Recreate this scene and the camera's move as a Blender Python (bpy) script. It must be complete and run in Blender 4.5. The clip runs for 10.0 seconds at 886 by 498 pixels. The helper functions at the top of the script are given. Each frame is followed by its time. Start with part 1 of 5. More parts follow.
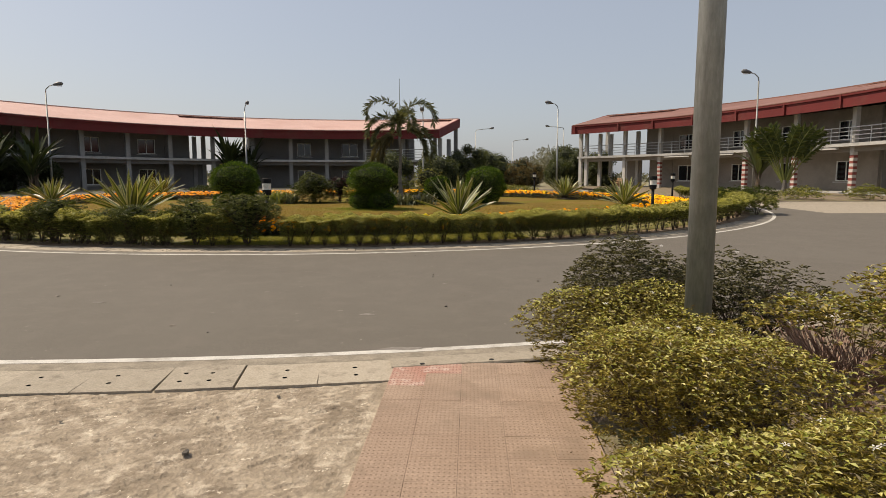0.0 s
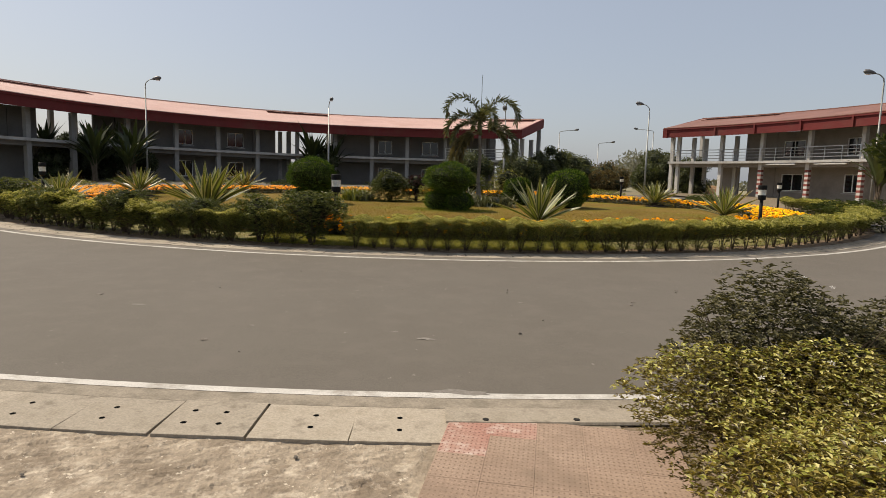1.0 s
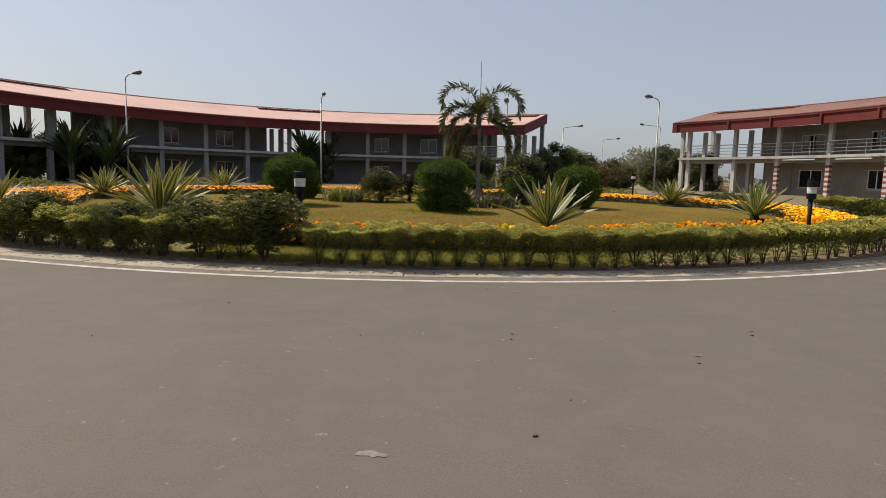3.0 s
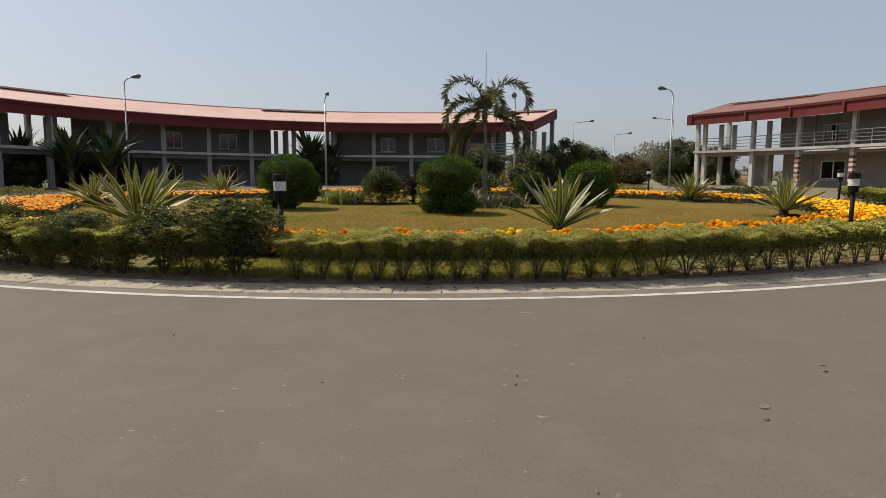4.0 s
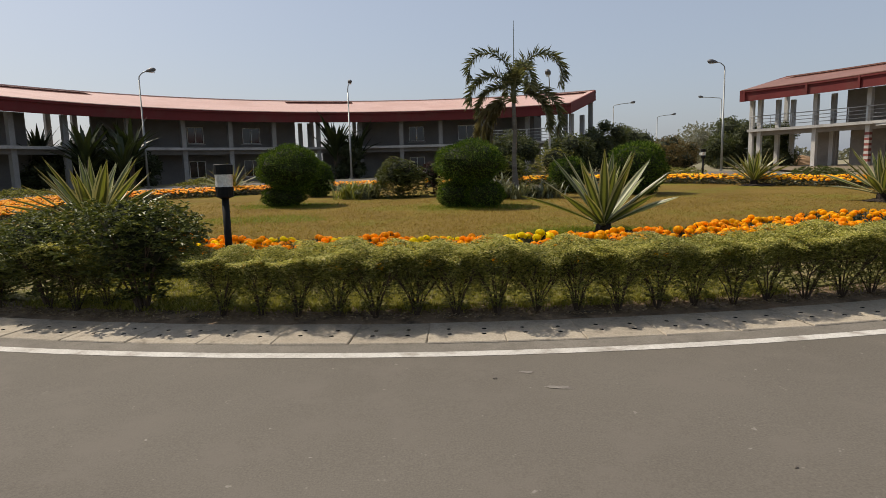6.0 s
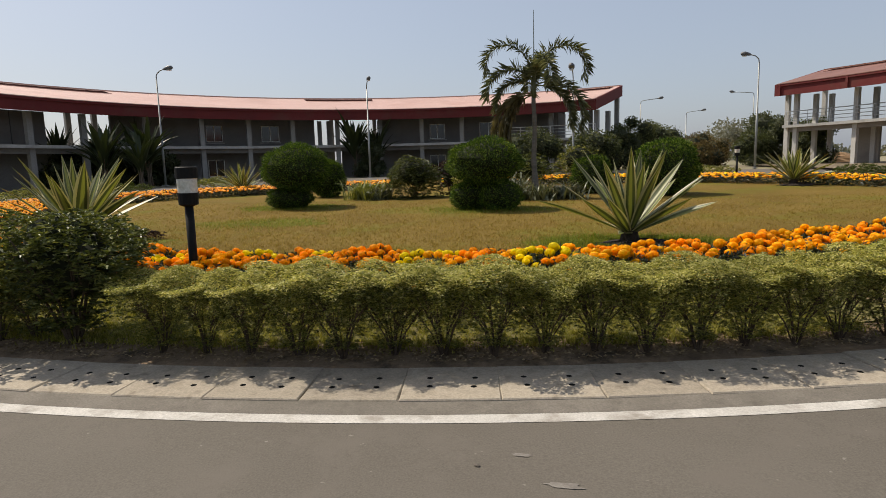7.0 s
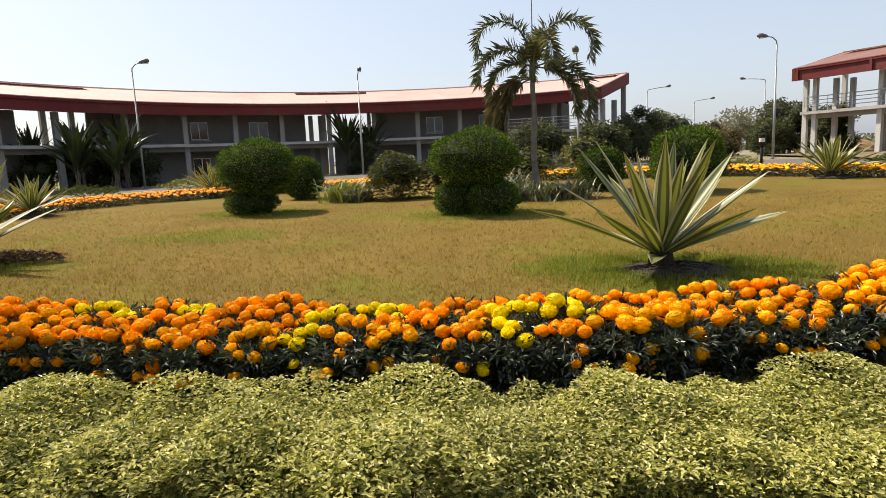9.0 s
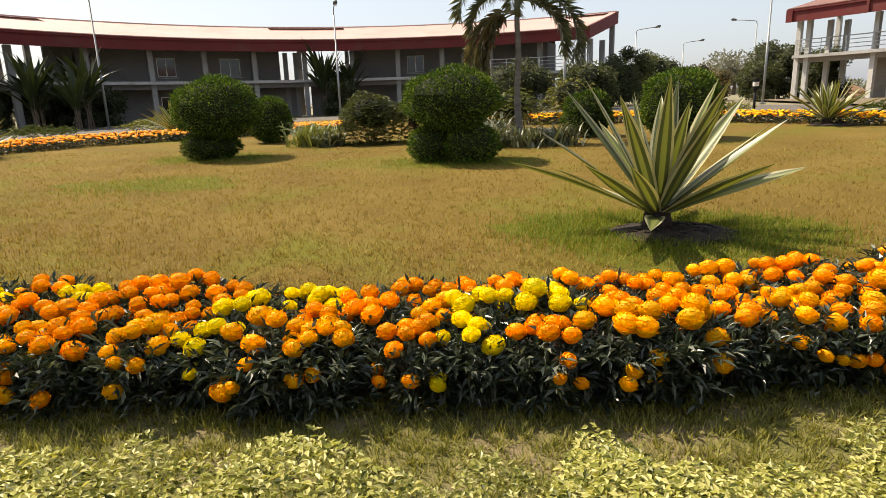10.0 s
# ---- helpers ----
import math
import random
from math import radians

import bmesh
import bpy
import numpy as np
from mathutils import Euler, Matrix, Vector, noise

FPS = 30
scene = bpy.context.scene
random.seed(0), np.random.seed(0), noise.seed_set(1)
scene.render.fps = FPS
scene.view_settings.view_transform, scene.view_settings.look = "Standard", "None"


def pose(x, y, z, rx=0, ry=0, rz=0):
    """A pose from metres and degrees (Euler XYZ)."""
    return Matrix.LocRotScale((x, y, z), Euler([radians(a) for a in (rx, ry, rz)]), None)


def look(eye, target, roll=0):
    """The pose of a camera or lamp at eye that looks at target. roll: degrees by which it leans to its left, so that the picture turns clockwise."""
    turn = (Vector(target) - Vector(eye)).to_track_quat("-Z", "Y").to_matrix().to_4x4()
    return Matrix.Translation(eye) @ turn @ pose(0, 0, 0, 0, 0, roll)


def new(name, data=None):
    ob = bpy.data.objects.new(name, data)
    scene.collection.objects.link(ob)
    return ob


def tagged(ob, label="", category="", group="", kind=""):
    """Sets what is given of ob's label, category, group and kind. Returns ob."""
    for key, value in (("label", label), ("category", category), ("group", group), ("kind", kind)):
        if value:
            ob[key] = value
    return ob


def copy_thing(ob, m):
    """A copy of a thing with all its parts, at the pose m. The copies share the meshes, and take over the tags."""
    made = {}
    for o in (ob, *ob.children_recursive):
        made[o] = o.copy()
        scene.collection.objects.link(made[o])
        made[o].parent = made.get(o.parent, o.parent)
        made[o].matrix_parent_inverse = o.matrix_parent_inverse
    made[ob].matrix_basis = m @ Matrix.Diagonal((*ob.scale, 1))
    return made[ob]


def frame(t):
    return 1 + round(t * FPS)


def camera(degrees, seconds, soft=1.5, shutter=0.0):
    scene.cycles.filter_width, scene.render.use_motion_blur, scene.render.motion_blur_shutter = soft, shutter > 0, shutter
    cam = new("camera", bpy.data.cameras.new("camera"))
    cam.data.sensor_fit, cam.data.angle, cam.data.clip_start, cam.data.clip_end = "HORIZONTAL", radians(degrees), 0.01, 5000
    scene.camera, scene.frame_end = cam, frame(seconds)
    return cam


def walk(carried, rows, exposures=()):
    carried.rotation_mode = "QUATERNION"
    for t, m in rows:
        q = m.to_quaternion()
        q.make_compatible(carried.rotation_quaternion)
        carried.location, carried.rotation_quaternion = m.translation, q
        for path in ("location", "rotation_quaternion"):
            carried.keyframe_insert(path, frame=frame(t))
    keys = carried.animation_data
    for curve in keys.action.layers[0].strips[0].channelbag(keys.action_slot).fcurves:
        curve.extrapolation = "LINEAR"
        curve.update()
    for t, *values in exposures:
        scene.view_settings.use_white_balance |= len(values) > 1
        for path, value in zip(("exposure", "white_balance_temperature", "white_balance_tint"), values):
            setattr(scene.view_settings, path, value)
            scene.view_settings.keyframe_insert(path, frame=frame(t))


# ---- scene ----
cam = camera(72.7, 10.0, soft=0.6)
PATH = [
    (0, (0.506, -2.362, 1.585), (0.583, -0.376, 1.356), -0.0),
    (0.5, (0.5, -1.775, 1.59), (0.401, 0.208, 1.353), 0.9),
    (1, (0.549, -1.205, 1.598), (0.371, 0.774, 1.366), 1.8),
    (1.5, (0.523, -0.498, 1.587), (0.332, 1.479, 1.351), 1.6),
    (2, (0.542, 0.12, 1.58), (0.351, 2.097, 1.345), 1.8),
    (2.5, (0.524, 0.851, 1.575), (0.345, 2.829, 1.339), 1.6),
    (2.7, (0.536, 1.056, 1.575), (0.356, 3.033, 1.339), 1.6),
    (4, (0.66, 2.662, 1.585), (0.435, 4.635, 1.346), 0.2),
    (4.5, (0.693, 3.379, 1.434), (0.457, 5.349, 1.179), -0.8),
    (5, (0.732, 4.13, 1.455), (0.432, 6.089, 1.186), -1.0),
    (5.5, (0.737, 4.815, 1.469), (0.399, 6.768, 1.203), -1.4),
    (6.8, (0.876, 6.358, 1.577), (0.479, 8.298, 1.3), -1.3),
    (7, (0.881, 6.581, 1.558), (0.451, 8.515, 1.283), -1.6),
    (7.5, (0.886, 7.258, 1.569), (0.409, 9.18, 1.289), -2.1),
    (8, (0.859, 7.905, 1.595), (0.374, 9.825, 1.315), -2.7),
    (8.5, (0.87, 8.515, 1.597), (0.394, 10.437, 1.314), -2.5),
    (9, (0.819, 9.115, 1.599), (0.373, 11.042, 1.306), -2.5),
    (9.5, (0.827, 9.583, 1.596), (0.397, 11.507, 1.259), -2.3),
    (10, (0.792, 10.028, 1.597), (0.402, 11.931, 1.119), -1.9),
]
EXPOSURES = [(0.0, 0.0, 7480, 11), (1.0, -0.02, 7300, 10.5), (2.5, -0.03, 7150, 10.5), (5.5, -0.10, 6950, 10), (7.5, 0.04, 6950, 10), (8.5, 0.36, 6950, 10), (9.0, 0.55, 7150, 10), (10.0, 0.64, 7450, 10)]
walk(cam, [(t, look(eye, target, roll)) for t, eye, target, roll in PATH], EXPOSURES)

# ---- world and sun ----
SUN_DIR = Vector((-0.80, 0.29, 1.12)).normalized()      # towards the sun
world = bpy.data.worlds.new("sky")
scene.world = world
world.use_nodes = True
wn = world.node_tree.nodes
sky = wn.new("ShaderNodeTexSky")
sky.sky_type = "NISHITA"
sky.sun_disc = False
sky.sun_elevation = math.asin(SUN_DIR.z)
sky.sun_rotation = math.atan2(SUN_DIR.x, SUN_DIR.y)
sky.air_density, sky.dust_density, sky.ozone_density = 1.0, 2.6, 2.2
wn["Background"].inputs["Strength"].default_value = 0.130
# thin even haze over the whole sky
haze = wn.new("ShaderNodeMixRGB")
haze.inputs[0].default_value, haze.inputs[2].default_value = 0.5, (3.85, 4.4, 5.55, 1)
world.node_tree.links.new(sky.outputs["Color"], haze.inputs[1])
world.node_tree.links.new(haze.outputs["Color"], wn["Background"].inputs["Color"])
sun = new("sun", bpy.data.lights.new("sun", "SUN"))
sun.data.energy, sun.data.angle, sun.data.color = 5.0, radians(0.55), (1.0, 0.93, 0.83)
sun.matrix_basis = look(SUN_DIR * 80, (0, 0, 0))

# ---- materials ----
def node_mat(name, rough=0.8, metal=0.0, spec=0.4):
    m = bpy.data.materials.new(name)
    m.use_nodes = True
    nt = m.node_tree
    b = nt.nodes["Principled BSDF"]
    b.inputs["Roughness"].default_value = rough
    b.inputs["Metallic"].default_value = metal
    b.inputs["Specular IOR Level"].default_value = spec
    return m, nt, b


def noise_node(nt, scale, detail=5.0, rough=0.6, coord="Object", stretch=None):
    if coord == "World":
        src = nt.nodes.new("ShaderNodeNewGeometry").outputs["Position"]
    else:
        src = nt.nodes.new("ShaderNodeTexCoord").outputs["Object"]
    if stretch:
        mp = nt.nodes.new("ShaderNodeMapping")
        mp.inputs["Scale"].default_value = stretch
        nt.links.new(src, mp.inputs["Vector"])
        src = mp.outputs["Vector"]
    n = nt.nodes.new("ShaderNodeTexNoise")
    n.inputs["Scale"].default_value, n.inputs["Detail"].default_value, n.inputs["Roughness"].default_value = scale, detail, rough
    nt.links.new(src, n.inputs["Vector"])
    return n


def ramp_node(nt, fac, stops):
    r = nt.nodes.new("ShaderNodeValToRGB")
    els = r.color_ramp.elements
    while len(els) < len(stops):
        els.new(0.5)
    for el, (p, c) in zip(els, stops):
        el.position, el.color = p, (*c, 1)
    nt.links.new(fac, r.inputs["Fac"])
    return r


def mix_node(nt, fac, a, b, mode="MIX"):
    x = nt.nodes.new("ShaderNodeMix")
    x.data_type, x.blend_type = "RGBA", mode
    if isinstance(fac, (int, float)):
        x.inputs[0].default_value = fac
    else:
        nt.links.new(fac, x.inputs[0])
    for sock, v in ((x.inputs[6], a), (x.inputs[7], b)):
        if isinstance(v, tuple):
            sock.default_value = (*v, 1)
        else:
            nt.links.new(v, sock)
    return x.outputs[2]


def surface(name, c1, c2, scale=3.0, fine=60.0, rough=0.85, bump=0.3, metal=0.0, coord="World", stain=None, stain_scale=0.7, stretch=None, per_object=0.0, dist=0.01, spec=0.35, speck=None):
    """Two-scale mottled surface with fine relief."""
    m, nt, b = node_mat(name, rough, metal, spec)
    big = noise_node(nt, scale, 6, 0.6, coord, stretch)
    small = noise_node(nt, fine, 4, 0.65, coord, stretch)
    col = ramp_node(nt, big.outputs["Fac"], [(0.32, c1), (0.68, c2)]).outputs["Color"]
    g = ramp_node(nt, small.outputs["Fac"], [(0.25, (0.72, 0.72, 0.72)), (0.75, (1.22, 1.22, 1.22))]).outputs["Color"]
    col = mix_node(nt, 1.0, col, g, "MULTIPLY")
    if stain:
        st = noise_node(nt, stain_scale, 7, 0.7, coord)
        f = ramp_node(nt, st.outputs["Fac"], [(0.50, (0, 0, 0)), (0.66, (1, 1, 1))]).outputs["Color"]
        col = mix_node(nt, f, col, stain)
    if speck:
        sp = noise_node(nt, speck[0], 3, 0.75, coord)
        f = ramp_node(nt, sp.outputs["Fac"], [(speck[1], (0, 0, 0)), (speck[1] + 0.05, (1, 1, 1))]).outputs["Color"]
        col = mix_node(nt, f, col, speck[2])
    if per_object:
        oi = nt.nodes.new("ShaderNodeObjectInfo")
        r = ramp_node(nt, oi.outputs["Random"], [(0.0, (1 - per_object,) * 3), (1.0, (1 + per_object,) * 3)]).outputs["Color"]
        col = mix_node(nt, 1.0, col, r, "MULTIPLY")
    nt.links.new(col, b.inputs["Base Color"])
    if bump:
        bp = nt.nodes.new("ShaderNodeBump")
        bp.inputs["Strength"].default_value, bp.inputs["Distance"].default_value = bump, dist
        nt.links.new(small.outputs["Fac"], bp.inputs["Height"])
        nt.links.new(bp.outputs["Normal"], b.inputs["Normal"])
    return m


def leafy(name, stops, trans=0.35, rough=0.5, spec=0.4, patch=None):
    """Leaf material: hue by island, light passing through."""
    m, nt, b = node_mat(name, rough, 0, spec)
    ge = nt.nodes.new("ShaderNodeNewGeometry")
    col = ramp_node(nt, ge.outputs["Random Per Island"], stops).outputs["Color"]
    oi = nt.nodes.new("ShaderNodeObjectInfo")
    r = ramp_node(nt, oi.outputs["Random"], [(0.0, (0.82, 0.82, 0.82)), (1.0, (1.15, 1.12, 1.05))]).outputs["Color"]
    col = mix_node(nt, 1.0, col, r, "MULTIPLY")
    if patch:
        n = noise_node(nt, patch[0], 4, 0.6, "World")
        f = ramp_node(nt, n.outputs["Fac"], [(0.42, (0, 0, 0)), (0.62, (1, 1, 1))]).outputs["Color"]
        col = mix_node(nt, f, col, patch[1], "MULTIPLY")
    nt.links.new(col, b.inputs["Base Color"])
    tr = nt.nodes.new("ShaderNodeBsdfTranslucent")
    tcol = mix_node(nt, 1.0, col, (1.3, 1.25, 0.6), "MULTIPLY")
    nt.links.new(tcol, tr.inputs["Color"])
    mx = nt.nodes.new("ShaderNodeMixShader")
    mx.inputs[0].default_value = trans
    nt.links.new(b.outputs[0], mx.inputs[1])
    nt.links.new(tr.outputs[0], mx.inputs[2])
    nt.links.new(mx.outputs[0], nt.nodes["Material Output"].inputs["Surface"])
    return m


M_asphalt = surface("asphalt", (0.109, 0.0955, 0.078), (0.123, 0.109, 0.090), 0.6, 90, 0.9, 0.5, speck=(9.0, 0.68, (0.20, 0.182, 0.158)), stain=(0.123, 0.107, 0.089), stain_scale=2.4, dist=0.004)
M_scuff = surface("dried_cement_film", (0.150, 0.135, 0.117), (0.225, 0.205, 0.18), 14, 90, 0.92, 0.3, stain=(0.128, 0.115, 0.1), stain_scale=9, dist=0.003)
M_gutter = surface("gutter_cement", (0.135, 0.12, 0.10), (0.195, 0.175, 0.148), 5, 70, 0.92, 0.6, stain=(0.11, 0.098, 0.08), stain_scale=2.5, dist=0.004)
M_gutterpale = surface("pale_gutter_cement", (0.20, 0.172, 0.132), (0.29, 0.25, 0.195), 6, 60, 0.92, 0.8, stain=(0.155, 0.132, 0.10), stain_scale=5, dist=0.005)
M_line = surface("road_paint", (0.42, 0.40, 0.365), (0.54, 0.52, 0.48), 3, 70, 0.8, 0.2, stain=(0.27, 0.245, 0.21), stain_scale=3.2, dist=0.003)
M_slab = surface("cover_slab_concrete", (0.275, 0.236, 0.180), (0.405, 0.355, 0.285), 5.5, 60, 0.92, 0.8, stain=(0.21, 0.178, 0.135), stain_scale=5.5, per_object=0.12, dist=0.004)
M_pave = surface("rough_concrete", (0.185, 0.143, 0.101), (0.36, 0.298, 0.222), 3.2, 26, 0.93, 1.0, stain=(0.47, 0.40, 0.31), stain_scale=7, dist=0.022, speck=(15.0, 0.64, (0.54, 0.47, 0.37)))
M_tile = surface("terracotta_tile", (0.255, 0.178, 0.128), (0.325, 0.238, 0.178), 1.4, 60, 0.88, 0.3, stain=(0.215, 0.155, 0.112), stain_scale=1.6, per_object=0.04, dist=0.003)
M_tilered = surface("faded_red_tile", (0.33, 0.165, 0.125), (0.37, 0.25, 0.195), 3.0, 60, 0.88, 0.3, stain=(0.5, 0.42, 0.36), stain_scale=4, dist=0.003)
M_stud = surface("dark_tile_stud", (0.155, 0.105, 0.075), (0.23, 0.16, 0.115), 3, 60, 0.9, 0.2)
M_studred = surface("dark_red_stud", (0.17, 0.075, 0.06), (0.22, 0.11, 0.085), 3, 60, 0.9, 0.2)
M_soil = surface("dry_soil", (0.14, 0.105, 0.07), (0.23, 0.175, 0.12), 2.5, 30, 0.95, 0.9, stain=(0.12, 0.13, 0.05), stain_scale=1.2, dist=0.02)
M_bed = surface("hedge_bed_soil", (0.16, 0.112, 0.07), (0.28, 0.20, 0.128), 3.5, 30, 0.95, 1.0, stain=(0.055, 0.042, 0.026), stain_scale=2.5, dist=0.03)
# mulch darkened further, the agaves' ground shadow put into its colour
M_mulchshade = surface("mulch_and_shadow", (0.022, 0.015, 0.011), (0.05, 0.036, 0.026), 6, 40, 0.95, 1.0, dist=0.03)
M_ground = surface("dusty_ground", (0.22, 0.18, 0.12), (0.17, 0.17, 0.07), 0.12, 9, 0.95, 0.5, stain=(0.28, 0.235, 0.17), stain_scale=0.05, dist=0.03)
M_lawn = surface("dry_lawn", (0.136, 0.089, 0.019), (0.192, 0.129, 0.031), 0.6, 45, 0.95, 0.9, spec=0.1, stain=(0.135, 0.128, 0.018), stain_scale=0.45, dist=0.03)
M_greenlawn = surface("green_lawn", (0.100, 0.104, 0.013), (0.148, 0.140, 0.020), 1.5, 45, 0.95, 0.9, spec=0.1, stain=(0.15, 0.115, 0.02), stain_scale=1.2, dist=0.03)
M_strip = surface("grassy_soil", (0.105, 0.102, 0.026), (0.175, 0.150, 0.046), 2.2, 30, 0.95, 0.9, stain=(0.20, 0.15, 0.085), stain_scale=2.2, dist=0.03)
# near-black for holes and the drain, their inner shade put into the colour
M_hole = surface("hole_shade", (0.012, 0.011, 0.010), (0.02, 0.018, 0.015), 10, 60, 0.95, 0.0)
M_white = surface("white_wall_paint", (0.47, 0.455, 0.425), (0.56, 0.545, 0.515), 0.8, 25, 0.85, 0.1, stain=(0.45, 0.43, 0.39), stain_scale=0.6, dist=0.004)
M_grey = surface("grey_wall_paint", (0.158, 0.151, 0.147), (0.195, 0.187, 0.181), 0.7, 25, 0.88, 0.1, stain=(0.142, 0.136, 0.131), stain_scale=0.5, dist=0.004)
M_greycol = surface("grey_column_paint", (0.25, 0.245, 0.235), (0.305, 0.30, 0.29), 0.9, 25, 0.88, 0.1, stain=(0.22, 0.215, 0.205), stain_scale=0.7, dist=0.004)
M_beige = surface("beige_wall_paint", (0.245, 0.218, 0.19), (0.295, 0.265, 0.232), 0.7, 25, 0.88, 0.1, stain=(0.205, 0.182, 0.158), stain_scale=0.5, dist=0.004)
M_slabgrey = surface("slab_edge_concrete", (0.36, 0.35, 0.335), (0.45, 0.44, 0.42), 1.5, 30, 0.9, 0.2, stain=(0.27, 0.26, 0.24), stain_scale=0.9, dist=0.004)
M_red = surface("red_fascia_paint", (0.112, 0.0110, 0.0110), (0.142, 0.016, 0.015), 0.6, 30, 0.7, 0.1, stain=(0.12, 0.03, 0.023), stain_scale=0.5, dist=0.003)
M_roof = surface("red_metal_roofing", (0.50, 0.315, 0.265), (0.57, 0.375, 0.32), 0.35, 12, 0.55, 0.1, stain=(0.45, 0.27, 0.22), stain_scale=0.25, dist=0.004)
M_roofbrown = surface("brown_red_roofing", (0.175, 0.080, 0.058), (0.225, 0.105, 0.078), 0.35, 12, 0.6, 0.1, stain=(0.25, 0.13, 0.10), stain_scale=0.3, dist=0.004)
# near-black for roof slots and ceilings, their shade put into the colour
M_roofdark = surface("painted_roof_shade", (0.022, 0.010, 0.009), (0.034, 0.014, 0.012), 2, 20, 1.0, 0.1, spec=0.0)
M_stripe = surface("red_band_paint", (0.21, 0.05, 0.042), (0.27, 0.085, 0.07), 3, 40, 0.75, 0.1)
M_steel = surface("stainless_rail", (0.5, 0.5, 0.5), (0.6, 0.6, 0.6), 8, 80, 0.35, 0.0, metal=0.9)
M_galv = surface("galvanised_pole", (0.225, 0.232, 0.225), (0.29, 0.297, 0.288), 3, 50, 0.42, 0.06, metal=0.35, stretch=(1, 1, 0.2), stain=(0.20, 0.206, 0.198), stain_scale=2.5, dist=0.003)
M_lamphead = surface("lamp_head_cast", (0.10, 0.10, 0.105), (0.16, 0.16, 0.165), 5, 60, 0.5, 0.0, metal=0.3)
M_lens = surface("lamp_lens", (0.55, 0.56, 0.56), (0.62, 0.63, 0.63), 5, 40, 0.25, 0.0)
M_black = surface("black_powder_coat", (0.008, 0.008, 0.008), (0.014, 0.014, 0.014), 8, 80, 0.65, 0.05, spec=0.15)
M_diff = surface("bollard_diffuser", (0.58, 0.57, 0.52), (0.70, 0.69, 0.64), 6, 40, 0.4, 0.05, stain=(0.45, 0.42, 0.35), stain_scale=9)
M_frame = surface("aluminium_frame", (0.70, 0.70, 0.68), (0.78, 0.78, 0.76), 4, 40, 0.5, 0.0)
M_glass, _nt, _b = node_mat("dark_window_glass", 0.08, 0.0, 0.6)
_b.inputs["Base Color"].default_value = (0.012, 0.014, 0.016, 1)
M_bark = surface("shrub_bark", (0.055, 0.038, 0.026), (0.105, 0.076, 0.054), 9, 70, 0.9, 0.5, coord="Object", dist=0.005)
M_redtwig = surface("bare_reddish_twig", (0.24, 0.15, 0.115), (0.33, 0.22, 0.175), 9, 70, 0.9, 0.3, coord="Object")
M_palmtrunk = surface("palm_trunk", (0.12, 0.105, 0.088), (0.20, 0.18, 0.152), 2, 20, 0.9, 0.5, stretch=(1, 1, 7), dist=0.02)
M_trunk = surface("tree_trunk", (0.10, 0.075, 0.055), (0.16, 0.125, 0.09), 3, 25, 0.92, 0.6, dist=0.02)
# filler cores of crowns, the shade between leaves put into their colour
M_core = surface("painted_inner_shade", (0.016, 0.020, 0.008), (0.03, 0.034, 0.014), 14, 60, 0.95, 0.4)
M_treecore = surface("painted_tree_shade", (0.028, 0.034, 0.017), (0.05, 0.056, 0.028), 3, 20, 0.95, 0.4)
M_stone = surface("pebble", (0.10, 0.085, 0.07), (0.2, 0.175, 0.145), 9, 60, 0.9, 0.4, coord="Object")
M_earth = surface("ochre_earth", (0.26, 0.16, 0.085), (0.34, 0.22, 0.125), 1, 14, 0.95, 0.6)

L_hedge = leafy("hedge_leaf", [(0.0, (0.040, 0.052, 0.010)), (0.4, (0.115, 0.132, 0.024)), (0.75, (0.245, 0.25, 0.065)), (1.0, (0.40, 0.37, 0.14))], 0.3, 0.45, 0.35)
# paler shoot leaves for crown tops, sunlight put into the colour
L_sunlit = leafy("sunlit_shoot_leaf", [(0.0, (0.19, 0.205, 0.035)), (0.5, (0.39, 0.385, 0.10)), (1.0, (0.63, 0.58, 0.26))], 0.28, 0.42, 0.35)
L_bush = leafy("hedge_bush_leaf", [(0.0, (0.036, 0.050, 0.012)), (0.6, (0.092, 0.112, 0.026)), (1.0, (0.20, 0.21, 0.06))], 0.22, 0.45, 0.35)
L_maroon = leafy("maroon_bedding_leaf", [(0.0, (0.020, 0.008, 0.009)), (1.0, (0.055, 0.022, 0.022))], 0.2, 0.5, 0.3)
L_bright = leafy("bright_shrub_leaf", [(0.0, (0.078, 0.052, 0.014)), (0.35, (0.120, 0.098, 0.020)), (0.75, (0.225, 0.185, 0.036)), (1.0, (0.38, 0.31, 0.10))], 0.26, 0.42)
L_dusk = leafy("dusty_brown_green_leaf", [(0.0, (0.045, 0.043, 0.022)), (0.6, (0.095, 0.090, 0.046)), (1.0, (0.18, 0.165, 0.085))], 0.2, 0.6, 0.2)
# darker leaf for plants at the block, its shade put into the colour
L_inshade = leafy("shade_dark_leaf", [(0.0, (0.012, 0.020, 0.007)), (0.6, (0.028, 0.040, 0.013)), (1.0, (0.065, 0.078, 0.030))], 0.1, 0.5, 0.3)
L_ochre = leafy("dry_brown_bush_leaf", [(0.0, (0.085, 0.062, 0.032)), (0.6, (0.14, 0.105, 0.052)), (1.0, (0.20, 0.16, 0.08))], 0.2, 0.7, 0.1)
L_strap = leafy("grey_green_strap_leaf", [(0.0, (0.05, 0.06, 0.032)), (0.6, (0.12, 0.135, 0.075)), (1.0, (0.30, 0.31, 0.20))], 0.15, 0.4, 0.45)
L_fan = leafy("fan_palm_blade", [(0.0, (0.035, 0.055, 0.014)), (0.6, (0.075, 0.10, 0.024)), (1.0, (0.15, 0.17, 0.045))], 0.25, 0.45)
